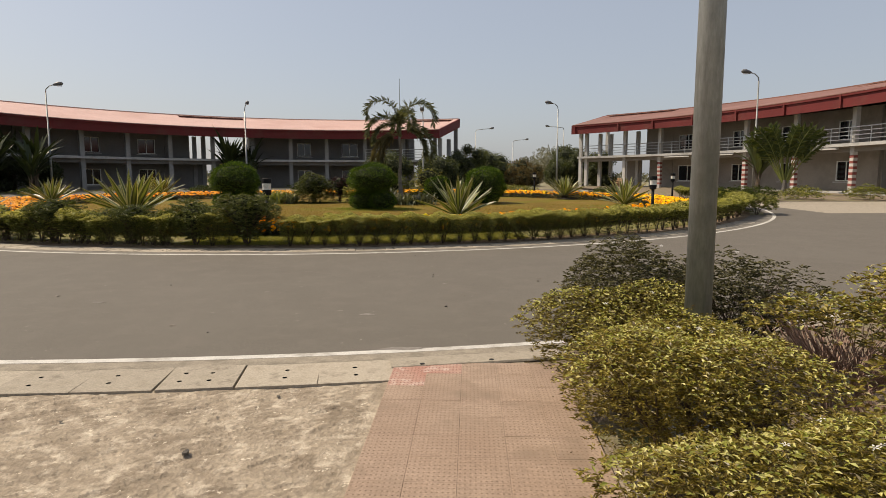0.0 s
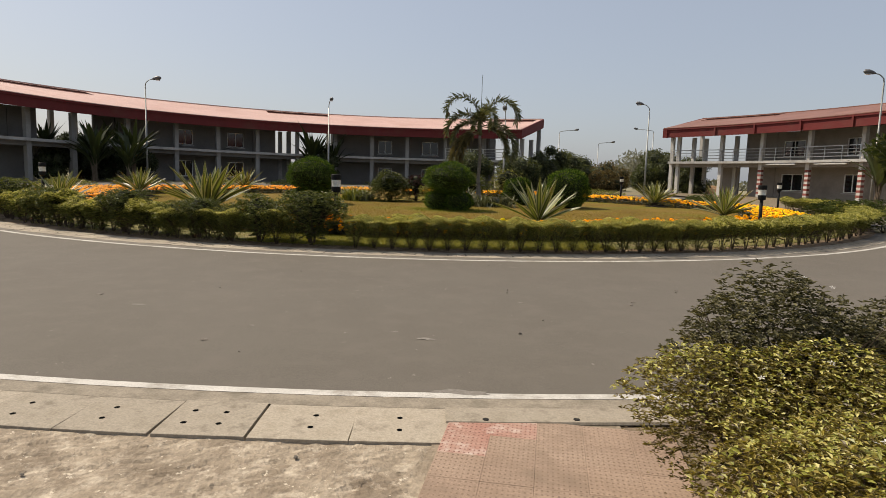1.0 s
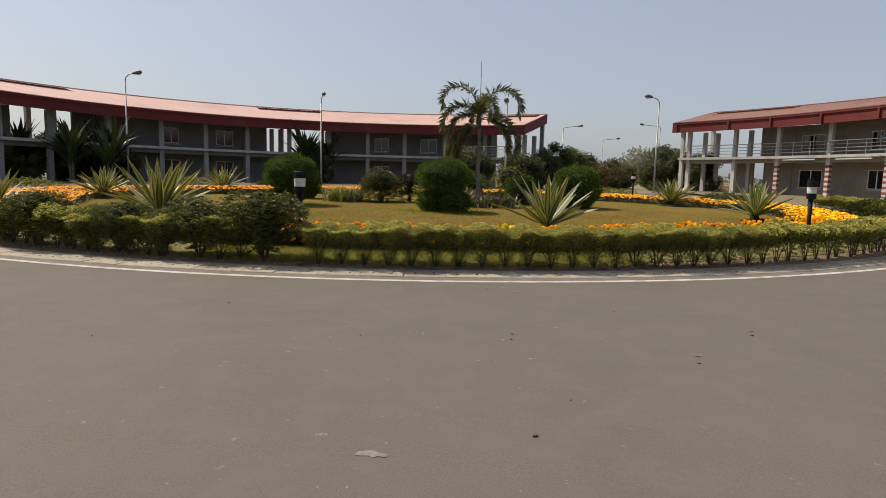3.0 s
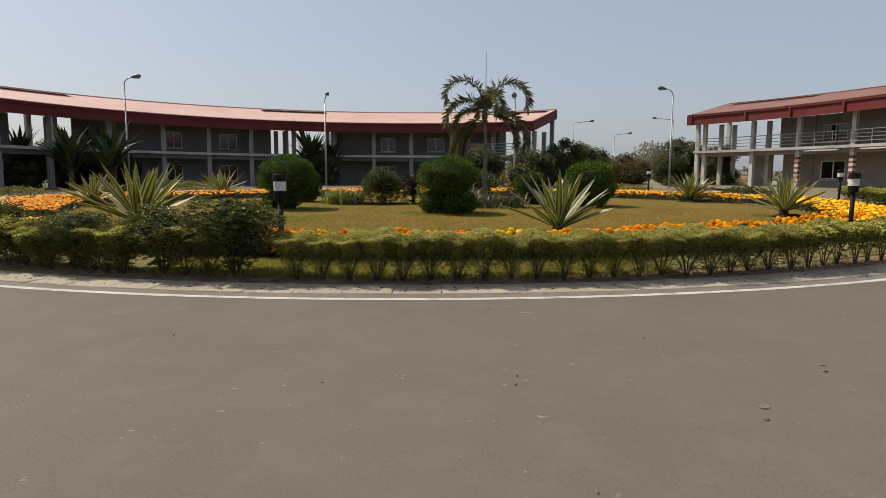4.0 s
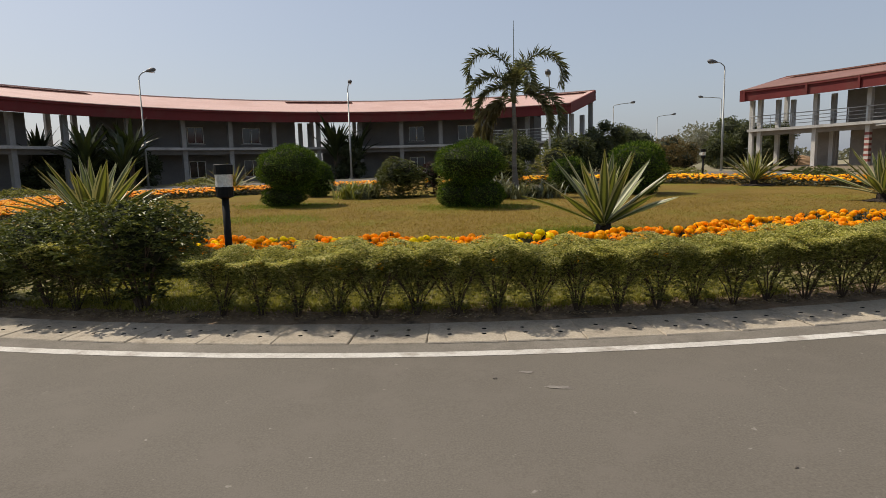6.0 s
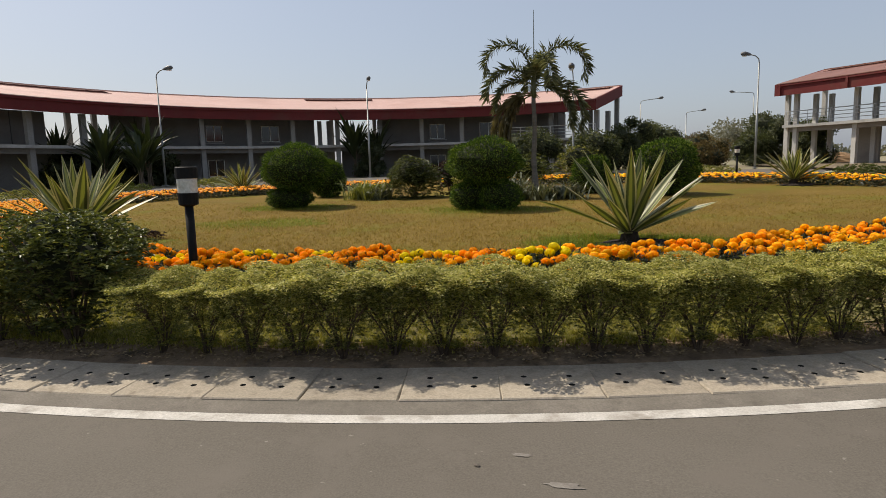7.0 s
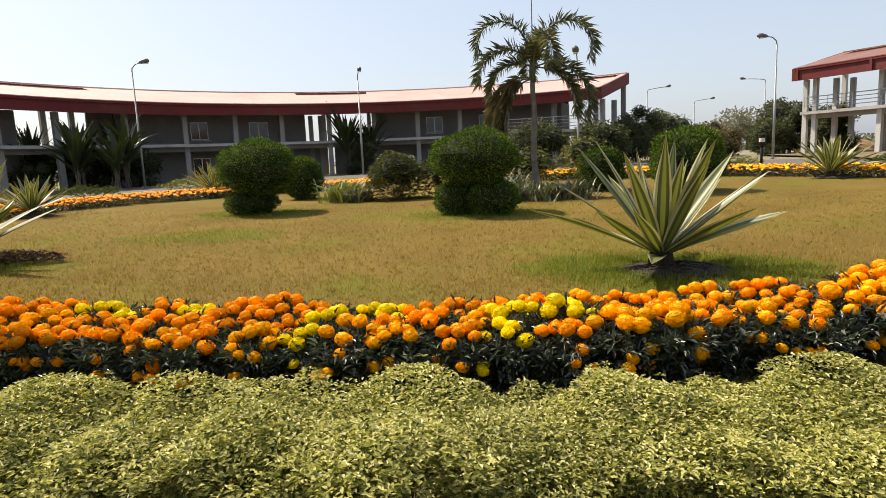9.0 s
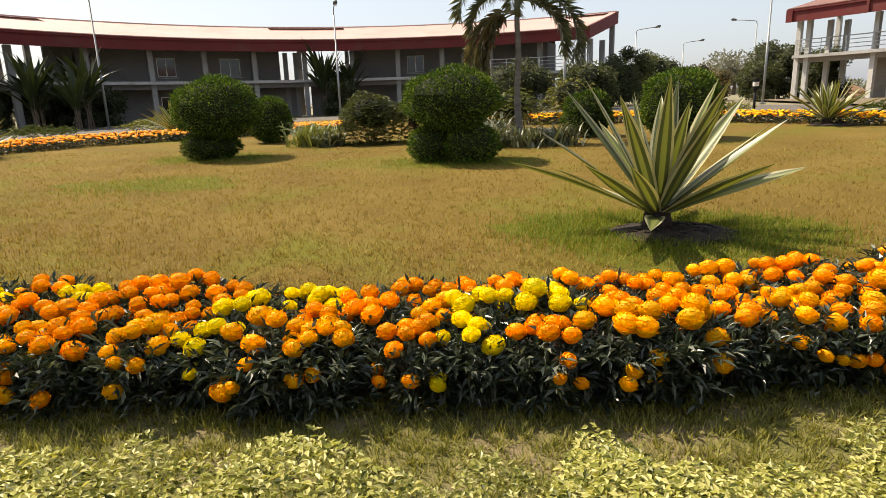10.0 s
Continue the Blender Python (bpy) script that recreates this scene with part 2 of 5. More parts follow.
L_dark = leafy("dark_shrub_leaf", [(0.0, (0.026, 0.040, 0.010)), (0.6, (0.052, 0.074, 0.016)), (1.0, (0.10, 0.12, 0.028))], 0.25, 0.55, 0.2)
L_topi = leafy("topiary_leaf", [(0.0, (0.020, 0.046, 0.008)), (0.6, (0.062, 0.118, 0.016)), (1.0, (0.21, 0.29, 0.045))], 0.18, 0.6, 0.2)
L_mari = leafy("marigold_leaf", [(0.0, (0.018, 0.030, 0.014)), (0.7, (0.040, 0.056, 0.032)), (1.0, (0.20, 0.215, 0.16))], 0.12, 0.36, 0.6)
L_orange = leafy("orange_petal", [(0.0, (0.84, 0.315, 0.003)), (0.6, (0.90, 0.375, 0.004)), (1.0, (0.93, 0.44, 0.006))], 0.2, 0.6, 0.2)
L_gold = leafy("golden_petal", [(0.0, (0.84, 0.38, 0.004)), (0.6, (0.90, 0.47, 0.005)), (1.0, (0.92, 0.53, 0.008))], 0.2, 0.6, 0.2)
L_yellow = leafy("yellow_petal", [(0.0, (0.80, 0.62, 0.006)), (0.6, (0.88, 0.72, 0.010)), (1.0, (0.92, 0.80, 0.02))], 0.2, 0.6, 0.2)
L_agave = leafy("agave_green", [(0.0, (0.050, 0.066, 0.020)), (1.0, (0.095, 0.115, 0.038))], 0.1, 0.42)
L_agavemid = leafy("agave_yellow_green", [(0.0, (0.13, 0.155, 0.035)), (1.0, (0.24, 0.26, 0.075))], 0.2, 0.42)
L_cream = leafy("agave_cream_margin", [(0.0, (0.30, 0.285, 0.15)), (1.0, (0.48, 0.45, 0.27))], 0.12, 0.42)
L_palm = leafy("palm_leaflet", [(0.0, (0.075, 0.088, 0.045)), (0.6, (0.14, 0.155, 0.085)), (1.0, (0.26, 0.265, 0.16))], 0.3, 0.42)
L_dry = leafy("withered_leaflet", [(0.0, (0.10, 0.085, 0.04)), (1.0, (0.20, 0.17, 0.085))], 0.25, 0.6)
L_tree = leafy("tree_leaf", [(0.0, (0.036, 0.050, 0.020)), (0.6, (0.070, 0.088, 0.034)), (1.0, (0.135, 0.145, 0.06))], 0.25, 0.6)
# greyed leaves for far trees, distance haze put into the colour
L_haze = leafy("hazed_tree_leaf", [(0.0, (0.13, 0.14, 0.12)), (1.0, (0.21, 0.21, 0.18))], 0.2, 0.8)
L_litter = leafy("fallen_leaf", [(0.0, (0.12, 0.08, 0.045)), (0.6, (0.25, 0.18, 0.105)), (1.0, (0.42, 0.33, 0.21))], 0.1, 0.8)
L_grass = leafy("dry_grass_blade", [(0.0, (0.150, 0.096, 0.020)), (0.5, (0.248, 0.170, 0.042)), (0.85, (0.44, 0.34, 0.13)), (1.0, (0.16, 0.165, 0.022))], 0.35, 0.8, 0.1)
L_greengrass = leafy("green_grass_blade", [(0.0, (0.075, 0.125, 0.010)), (0.6, (0.15, 0.205, 0.020)), (1.0, (0.30, 0.28, 0.06))], 0.35, 0.7, 0.15)
L_stripgrass = leafy("strip_grass_blade", [(0.0, (0.14, 0.145, 0.025)), (0.6, (0.26, 0.26, 0.06)), (1.0, (0.42, 0.37, 0.14))], 0.35, 0.7, 0.15)

# ---- mesh helpers ----
class Geo:
    """Collects vertices and faces with a material slot for each face."""
    def __init__(self):
        self.v, self.f, self.m, self.n = [], [], [], 0

    def add(self, verts, faces, slot=0):
        verts = np.asarray(verts, float).reshape(-1, 3)
        self.v.append(verts)
        k = self.n
        self.f.extend(tuple(int(i) + k for i in f) for f in faces)
        self.m.extend([slot] * len(faces))
        self.n += len(verts)
        return self

    def box(self, c, s, rz=0.0, slot=0, bevel=0.0):
        x, y, z = (a / 2 for a in s)
        b = min(bevel, x * 0.9, y * 0.9, z * 0.9)
        ca, sa = math.cos(rz), math.sin(rz)
        if b <= 0:
            p = [(-x, -y, -z), (x, -y, -z), (x, y, -z), (-x, y, -z), (-x, -y, z), (x, -y, z), (x, y, z), (-x, y, z)]
            f = [(0, 3, 2, 1), (4, 5, 6, 7), (0, 1, 5, 4), (1, 2, 6, 5), (2, 3, 7, 6), (3, 0, 4, 7)]
        else:
            p = [(-x, -y, -z), (x, -y, -z), (x, y, -z), (-x, y, -z), (-x, -y, z - b), (x, -y, z - b), (x, y, z - b), (-x, y, z - b),
                 (-x + b, -y + b, z), (x - b, -y + b, z), (x - b, y - b, z), (-x + b, y - b, z)]
            f = [(0, 3, 2, 1), (0, 1, 5, 4), (1, 2, 6, 5), (2, 3, 7, 6), (3, 0, 4, 7), (4, 5, 9, 8), (5, 6, 10, 9), (6, 7, 11, 10), (7, 4, 8, 11), (8, 9, 10, 11)]
        q = [(c[0] + ca * a - sa * d, c[1] + sa * a + ca * d, c[2] + e) for a, d, e in p]
        return self.add(q, f, slot)

    def tube(self, path, radii, n=8, slot=0, caps=True):
        path = [Vector(p) for p in path]
        rings = []
        for i, p in enumerate(path):
            d = (path[min(i + 1, len(path) - 1)] - path[max(i - 1, 0)])
            d = d.normalized() if d.length > 1e-9 else Vector((0, 0, 1))
            a = d.cross(Vector((0.31, 0.95, 0.05))) if abs(d.y) < 0.9 else d.cross(Vector((1, 0, 0)))
            a.normalize()
            b = d.cross(a)
            r = radii[i] if isinstance(radii, (list, tuple)) else radii
            rings.extend(p + r * (math.cos(2 * math.pi * j / n) * a + math.sin(2 * math.pi * j / n) * b) for j in range(n))
        f = []
        for i in range(len(path) - 1):
            for j in range(n):
                k = (j + 1) % n
                f.append((i * n + j, i * n + k, (i + 1) * n + k, (i + 1) * n + j))
        if caps:
            f.append(tuple(range(n - 1, -1, -1)))
            f.append(tuple((len(path) - 1) * n + j for j in range(n)))
        return self.add([tuple(p) for p in rings], f, slot)

    def leaves(self, pos, out, length, width, rng, droop=0.3, slot=0, spread=0.9):
        """Folded pointed leaves at pos, growing roughly along out."""
        n = len(pos)
        d = out + rng.normal(0, spread, (n, 3)) * 0.6
        d /= np.linalg.norm(d, axis=1, keepdims=True) + 1e-9
        up = np.tile((0.0, 0.0, 1.0), (n, 1)) + rng.normal(0, 0.35, (n, 3))
        s = np.cross(d, up)
        s /= np.linalg.norm(s, axis=1, keepdims=True) + 1e-9
        nn = np.cross(s, d)
        L = (length * rng.uniform(0.65, 1.25, n))[:, None]
        W = (width * rng.uniform(0.75, 1.2, n))[:, None]
        mid = pos + d * L * 0.5
        a = pos
        b = mid + s * W * 0.5 + nn * W * 0.22
        c = pos + d * L - nn * L * droop * 0.5
        e = mid - s * W * 0.5 + nn * W * 0.22
        V = np.stack([a, b, c, e], 1).reshape(-1, 3)
        F = [(4 * i, 4 * i + 1, 4 * i + 2) for i in range(n)] + [(4 * i, 4 * i + 2, 4 * i + 3) for i in range(n)]
        return self.add(V, F, slot)

    def mesh(self, name, mats, smooth=False):
        me = bpy.data.meshes.new(name)
        me.from_pydata(np.concatenate(self.v).tolist(), [], self.f)
        for m in mats:
            me.materials.append(m)
        if len(mats) > 1:
            me.polygons.foreach_set("material_index", self.m)
        if smooth:
            me.polygons.foreach_set("use_smooth", [True] * len(self.f))
        me.update()
        return me


def part(name, geo, mats, parent=None, label="", smooth=False, m=None):
    me = geo if isinstance(geo, bpy.types.Mesh) else geo.mesh(name, mats if isinstance(mats, (list, tuple)) else [mats], smooth)
    ob = new(name, me)
    if parent is not None:
        ob.parent = parent
    if m is not None:
        ob.matrix_basis = m
    if label:
        ob["label"] = label
    return ob


def thing(name, label, category, group="", m=None):
    ob = tagged(new(name), label, category, group)
    ob.empty_display_size = 0.2
    if m is not None:
        ob.matrix_basis = m
    return ob


def structure(name, geo, mats, label, category):
    return tagged(part(name, geo, mats), label, category, kind="structure")


def g(x, y):
    """Height of the ground: a gentle rise away from the walk, levelling out."""
    yy = max(y, -8.0)
    z = 0.01833 * (yy - 3.0)
    return z if z < 0.62 else 0.62 + 0.25 * (1 - math.exp(-(z - 0.62) / 0.25))


def at(x, y, rz=0.0, s=1.0, dz=0.0):
    """Standing on the ground; the plan beyond the border is turned slightly about the walk."""
    if y > 14:
        x, y = x - TURN * (y - 5.0), y + TURN * (x - 0.6)
    return pose(x, y, g(x, y) + dz, 0, 0, rz) @ Matrix.Diagonal((s, s, s, 1))


TURN = 0.0065
CX, CY, R_ISL, R_NEAR = -2.85, 28.12, 18.6, 25.22


def ring(r, a):
    """A point of the round plan: radius, degrees from the walk's side (0 is towards -y, positive to +x)."""
    return CX + r * math.sin(radians(a)), CY - r * math.cos(radians(a))


def ring_strip(r0, r1, a0, a1, n, dz0, dz1=None, rows=1):
    geo = Geo()
    dz1 = dz0 if dz1 is None else dz1
    V, F = [], []
    for i in range(n + 1):
        a = a0 + (a1 - a0) * i / n
        for k in range(rows + 1):
            u = k / rows
            x, y = ring(r0 + (r1 - r0) * u, a)
            V.append((x, y, g(x, y) + dz0 + (dz1 - dz0) * u))
    w = rows + 1
    for i in range(n):
        for k in range(rows):
            q = i * w + k
            F.append((q, q + w, q + w + 1, q + 1))
    return geo.add(V, F)


# ---- ground, road, pavement ----
def build_ground():
    geo = Geo()
    ticks = [-900, -300, -120, -60, -30, -18, -12, -8, -4, 0, 4, 8, 12, 16, 20, 24, 28, 32, 36, 40, 46, 52, 60, 72, 90, 130, 220, 500, 1500]
    xs = [-1500, -600, -250, -120, -70, -50, -40, -30, -22, -15, -8, 0, 8, 15, 22, 30, 40, 50, 70, 120, 250, 600, 1500]
    V = [(x, y, g(x, y) - 0.035) for y in ticks for x in xs]
    n = len(xs)
    F = [(j * n + i, j * n + i + 1, (j + 1) * n + i + 1, (j + 1) * n + i) for j in range(len(ticks) - 1) for i in range(n - 1)]
    geo.add(V, F)
    structure("ground", geo, M_ground, "dusty ground with sparse dry grass around the plaza", "ground")

    structure("road", ring_strip(R_ISL - 0.3, R_NEAR + 0.25, -180, 180, 160, 0.0, rows=4), M_asphalt, "worn grey-brown asphalt ring road", "road")
    geo = Geo()
    V = [(x, y, g(x, y) - 0.003) for y in (9.6, 13, 16, 19, 24.6) for x in (14.4, 20, 30, 45, 90)]
    geo.add(V, [(j * 5 + i, j * 5 + i + 1, (j + 1) * 5 + i + 1, (j + 1) * 5 + i) for j in range(4) for i in range(4)])
    structure("road_branch", geo, M_asphalt, "asphalt branch road leaving the ring", "road")
    structure("line_inner", ring_strip(R_ISL - 0.055, R_ISL + 0.055, -100, 100, 160, 0.003), M_line, "white painted edge line along the island", "road marking")
    structure("line_outer", ring_strip(R_NEAR - 0.05, R_NEAR + 0.05, -60, 60, 120, 0.003), M_line, "white painted edge line along the pavement", "road marking")
    structure("gutter_inner", ring_strip(R_ISL - 0.055, R_ISL - 0.27, -110, 110, 160, 0.004, 0.012), M_gutter, "cement gutter strip beside the island slabs", "gutter")
    structure("gutter_outer", ring_strip(R_NEAR + 0.06, R_NEAR + 0.27, -40, 40, 100, 0.004, 0.012), M_gutterpale, "cement gutter strip beside the pavement slabs", "gutter")
    structure("island_bed", ring_strip(R_ISL - 0.78, R_ISL - 1.55, -180, 180, 160, 0.02, 0.06), M_bed, "bare dry soil under the hedge", "soil")
    structure("grass_strip", ring_strip(R_ISL - 1.3, R_ISL - 2.72, -60, 70, 120, 0.062, 0.066, rows=2), M_strip, "uneven grassy strip between hedge and flowers", "lawn")
    geo = ring_strip(R_ISL - 1.55, 0.05, -180, 180, 120, 0.06, 0.06, rows=12)
    structure("lawn", geo, M_lawn, "dry olive-brown mown lawn of the island", "lawn")

    # pavement beside the walk's start
    geo = ring_strip(R_NEAR + 0.76, R_NEAR + 3.6, -11.0, 9.5, 420, -0.006, -0.006, rows=140)
    for v in geo.v[0]:
        # brushed mortar: short ragged ridges that run aslant, with broken crusts
        p = Vector(((v[0] * 0.9 + v[1] * 0.42) * 0.75, (v[1] * 0.9 - v[0] * 0.42) * 2.4, 0.0))
        ridge = 1 - abs(noise.noise(p * 6.5)) * 2.2
        rough = noise.noise(p * 2.2) * 0.5 + ridge * 0.55 + noise.noise(p * 15.0) * 0.35
        v[2] += 0.011 * rough - 0.004 - (0.008 if noise.noise(p * 4.2 + Vector((7, 3, 1))) > 0.26 else 0.0)
    structure("pavement", geo, M_pave, "rough weathered concrete pavement with brushed ridges", "pavement")
    structure("pavement_outer", ring_strip(R_NEAR + 0.76, R_NEAR + 9.0, -30, -11.0, 20, -0.006, -0.006, rows=3), M_pave, "rough weathered concrete pavement", "pavement")
    structure("pavement_back", ring_strip(R_NEAR + 3.6, R_NEAR + 9.0, -11.0, 9.5, 20, -0.006, -0.006, rows=3), M_pave, "rough weathered concrete pavement", "pavement")
    structure("planting_ground", ring_strip(R_NEAR + 0.24, R_NEAR + 14.0, 9.5, 42, 40, -0.008, -0.008, rows=6), M_soil, "bare dusty planting ground under the shrubs", "soil")
    # path bed below the tiles
    geo = Geo()
    geo.add([(0.28, 2.95, g(0, 2.95) + 0.0), (1.42, 3.02, g(0, 3.02) + 0.0), (1.28, -7.5, g(0, -7.5) + 0.0), (-0.9, -7.5, g(0, -7.5) + 0.0)], [(3, 2, 1, 0)])
    return structure("path_bed", geo, M_pave, "cement bed of the tiled path", "path")


PATH_BED = build_ground()


def build_plaza_right():
    geo = Geo()
    V, F = [], []
    for j, y in enumerate((14, 20, 25.6, 26.2)):
        for i, x in enumerate((15.9 + j * 0.2, 19, 24, 40)):
            V.append((x, y, g(x, y) + (0.002 if j < 3 else 0.1)))
    F = [(j * 4 + i, j * 4 + i + 1, (j + 1) * 4 + i + 1, (j + 1) * 4 + i) for j in (1, 2) for i in range(3)]
    geo.add(V, F)
    structure("forecourt", geo, M_slab, "pale concrete forecourt before the building", "pavement")
    geo = Geo()
    V = []
    for y in (26.2, 34, 44, 60):
        for x in (14.5, 20, 28):
            V.append((x, y, g(x, y) + 0.11))
    geo.add(V, [(j * 3 + i, j * 3 + i + 1, (j + 1) * 3 + i + 1, (j + 1) * 3 + i) for j in range(3) for i in range(2)])
    structure("verge", geo, M_soil, "soil verge along the building", "soil")


build_plaza_right()


# ---- buildings ----
def arc_pt(c, r, a):
    return c[0] + r * math.cos(radians(a)), c[1] + r * math.sin(radians(a))


def arc_block(c, r0, r1, a0, a1, z0, z1, n, z0b=None, z1b=None, slot=0, geo=None):
    """Curved block between two radii and angles; z at r0 and (optionally) at r1."""
    geo = geo or Geo()
    z0b = z0 if z0b is None else z0b
    z1b = z1 if z1b is None else z1b
    V, F = [], []
    for i in range(n + 1):
        a = a0 + (a1 - a0) * i / n
        p, q = arc_pt(c, r0, a), arc_pt(c, r1, a)
        V += [(*p, z0), (*q, z0b), (*q, z1b), (*p, z1)]
    for i in range(n):
        for k in range(4):
            l = (k + 1) % 4
            F.append((4 * i + k, 4 * i + l, 4 * i + 4 + l, 4 * i + 4 + k))
    F += [(3, 2, 1, 0), (4 * n, 4 * n + 1, 4 * n + 2, 4 * n + 3)]
    return geo.add(V, F, slot)


def window_unit(c, r, a, w, z0, z1, parent, panes=2):
    """Aluminium window set in the wall at angle a, facing the arc's centre."""
    x, y = arc_pt(c, r, a)
    rz = radians(a - 90)
    fr = Geo()
    h = z1 - z0
    zc = (z0 + z1) / 2
    ca, sa = math.cos(rz), math.sin(rz)

    def off(u, d=0.0):
        return x + ca * u - sa * d, y + sa * u + ca * d
    for u in (-w / 2, w / 2):
        fr.box((*off(u), zc), (0.09, 0.1, h), rz)
    for z in (z0, z1):
        fr.box((*off(0), z), (w + 0.09, 0.1, 0.09), rz)
    for k in range(1, panes):
        fr.box((*off(-w / 2 + w * k / panes, 0.006), zc), (0.06, 0.07, h - 0.09), rz)
    win = part("window", fr, M_frame, parent, "two-light aluminium window with dark glass")
    for k in range(panes):
        ga = Geo().box((*off(-w / 2 + w * (k + 0.5) / panes, 0.03), zc), (w / panes - 0.06, 0.012, h - 0.09), rz)
        part("pane", ga, M_glass, win)
    sill = Geo().box((*off(0, -0.05), z0 - 0.09), (w + 0.25, 0.2, 0.07), rz)
    part("sill", sill, M_slabgrey, win)


def wall_with_windows(c, r, a0, a1, z0, z1, wins, mat, parent, thick=0.2):
    """Curved wall piece between two angles with openings [(angle, width, sill, head)]."""
    geo = Geo()
    cuts = sorted((a - math.degrees(w / 2 / r), a + math.degrees(w / 2 / r), s, h) for a, w, s, h in wins)
    cur = a0
    for b0, b1, s, h in cuts:
        arc_block(c, r, r + thick, cur, b0, z0, z1, 2, geo=geo)
        arc_block(c, r, r + thick, b0, b1, z0, s, 1, geo=geo)
        arc_block(c, r, r + thick, b0, b1, h, z1, 1, geo=geo)
        cur = b1
    arc_block(c, r, r + thick, cur, a1, z0, z1, 2, geo=geo)
    part("wall", geo, mat, parent)
    for a, w, s, h in wins:
        window_unit(c, r + 0.05, a, w, s, h, parent)


def building(label, c, r, angles, base, slab_z, soffit, fascia_h, wall_mat, col_mat, open_bays, win_bays, slots, ridge_in, ridge_z, over=1.2, rails=(), stripes=False, low_bits=(), rear_bits=(), rear_cols=(), roof_mat=None, depth=5.4, rear_gap=1.9, col=0.34):
    b = thing("campus_building", label, "building")
    tw = math.degrees(TURN)
    c = (c[0] - TURN * (c[1] - 5.0), c[1] + TURN * (c[0] - 0.6))
    angles, rear_cols = [a + tw for a in angles], [(a + tw, q) for a, q in rear_cols]
    slots, low_bits, rear_bits = ([(p + tw, q + tw) for p, q in rows] for rows in (slots, low_bits, rear_bits))
    a_lo, a_hi = min(angles), max(angles)
    n = 3 * (len(angles) - 1)
    ov = math.degrees(over / r) * 0.2
    # floor slab and its edge beam, ground plinth, ceiling slab
    part("plinth", arc_block(c, r - 0.5, r + depth, a_lo - ov * 0.3, a_hi + ov * 0.3, base - 0.6, base + 0.12, n), M_slabgrey, b)
    part("floor_slab", arc_block(c, r - 0.55, r + depth, a_lo - ov * 0.4, a_hi + ov * 0.4, slab_z - 0.2, slab_z, n), M_slabgrey, b, "pale concrete floor slab edge")
    part("edge_beam", arc_block(c, r - 0.12, r + 0.14, a_lo, a_hi, slab_z - 0.52, slab_z - 0.2, n), wall_mat, b)
    # ceiling in near-black, the shade under the eaves put into its colour
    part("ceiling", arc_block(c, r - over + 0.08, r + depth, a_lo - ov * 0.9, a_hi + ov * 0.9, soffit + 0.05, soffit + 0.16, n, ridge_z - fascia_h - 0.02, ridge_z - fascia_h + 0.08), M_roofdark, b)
    # fascia along the eave, with joints
    fa = arc_block(c, r - over, r - over + 0.1, a_lo - ov, a_hi + ov, soffit - 0.05, soffit + fascia_h, n)
    fas = part("fascia", fa, M_red, b, "deep red painted eave fascia")
    gut = arc_block(c, r - over - 0.1, r - over - 0.003, a_lo - ov, a_hi + ov, soffit + fascia_h - 0.16, soffit + fascia_h - 0.02, n)
    part("gutter", gut, M_red, fas)
    for a in angles if stripes else ():
        x, y = arc_pt(c, r - over - 0.06, a)
        part("bracket", Geo().box((x, y, soffit + fascia_h * 0.45), (0.16, 0.12, fascia_h * 1.05), radians(a - 90)), M_red, fas)
    for a in (a_lo - ov, a_hi + ov):
        s = -1 if a == a_lo - ov else 1
        geo = arc_block(c, r - over, r + ridge_in, a, a + s * 0.25, soffit - 0.05, soffit + fascia_h, 1, ridge_z - fascia_h - 0.1, ridge_z + 0.02)
        part("end_fascia", geo, M_red, b)
    # roof: two slopes to a ridge, in standing-seam sheets
    ze = soffit + fascia_h
    sheets = Geo()
    arc_block(c, r - over - 0.12, r + ridge_in, a_lo - ov, a_hi + ov, ze - 0.02, ze + 0.03, n, ridge_z - 0.05, ridge_z, geo=sheets)
    part("roof", sheets, roof_mat or M_roof, b, "sun-faded red metal roof sheeting")
    for s0, s1 in slots:
        # a long dark panel a little under the ridge, slot shade painted on; raised kerb
        sl = (ridge_z - ze) / (ridge_in + over + 0.12)
        ra, rb = r + ridge_in - 1.75, r + ridge_in - 0.42
        za, zb = ridge_z - sl * 1.75, ridge_z - sl * 0.42
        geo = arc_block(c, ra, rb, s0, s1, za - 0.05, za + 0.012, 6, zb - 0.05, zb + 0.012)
        v = part("ridge_vent", geo, M_roofdark, b, "ridge ventilator slot laid on as a dark shade panel")
        part("vent_kerb", arc_block(c, ra - 0.08, ra - 0.003, s0, s1, za - 0.06, za + 0.03, 6), roof_mat or M_roof, v)
    part("ridge_cap", arc_block(c, r + ridge_in - 0.16, r + ridge_in + 0.16, a_lo - ov, a_hi + ov, ridge_z - 0.03, ridge_z + 0.05, n), roof_mat or M_roof, b, "pale folded ridge cap")
    # columns in front and behind
    for i, a in enumerate(angles):
        x, y = arc_pt(c, r, a)
        rz = radians(a - 90)
        lo = part("column", Geo().box((x, y, (base + slab_z - 0.2) / 2 + 0.06), (col, col, slab_z - 0.2 - base - 0.12), rz, bevel=0.0), col_mat, b)
        if stripes and i > 1:
            for kk in range(6):
                part("painted_band", Geo().box((x, y, base + 0.55 + kk * 0.36), (col + 0.012, col + 0.012, 0.17), rz), M_stripe, lo, "red band painted round the column")
        part("column", Geo().box((x, y, (slab_z + soffit) / 2 + 0.025), (col, col, soffit - slab_z + 0.04), rz), col_mat, b)
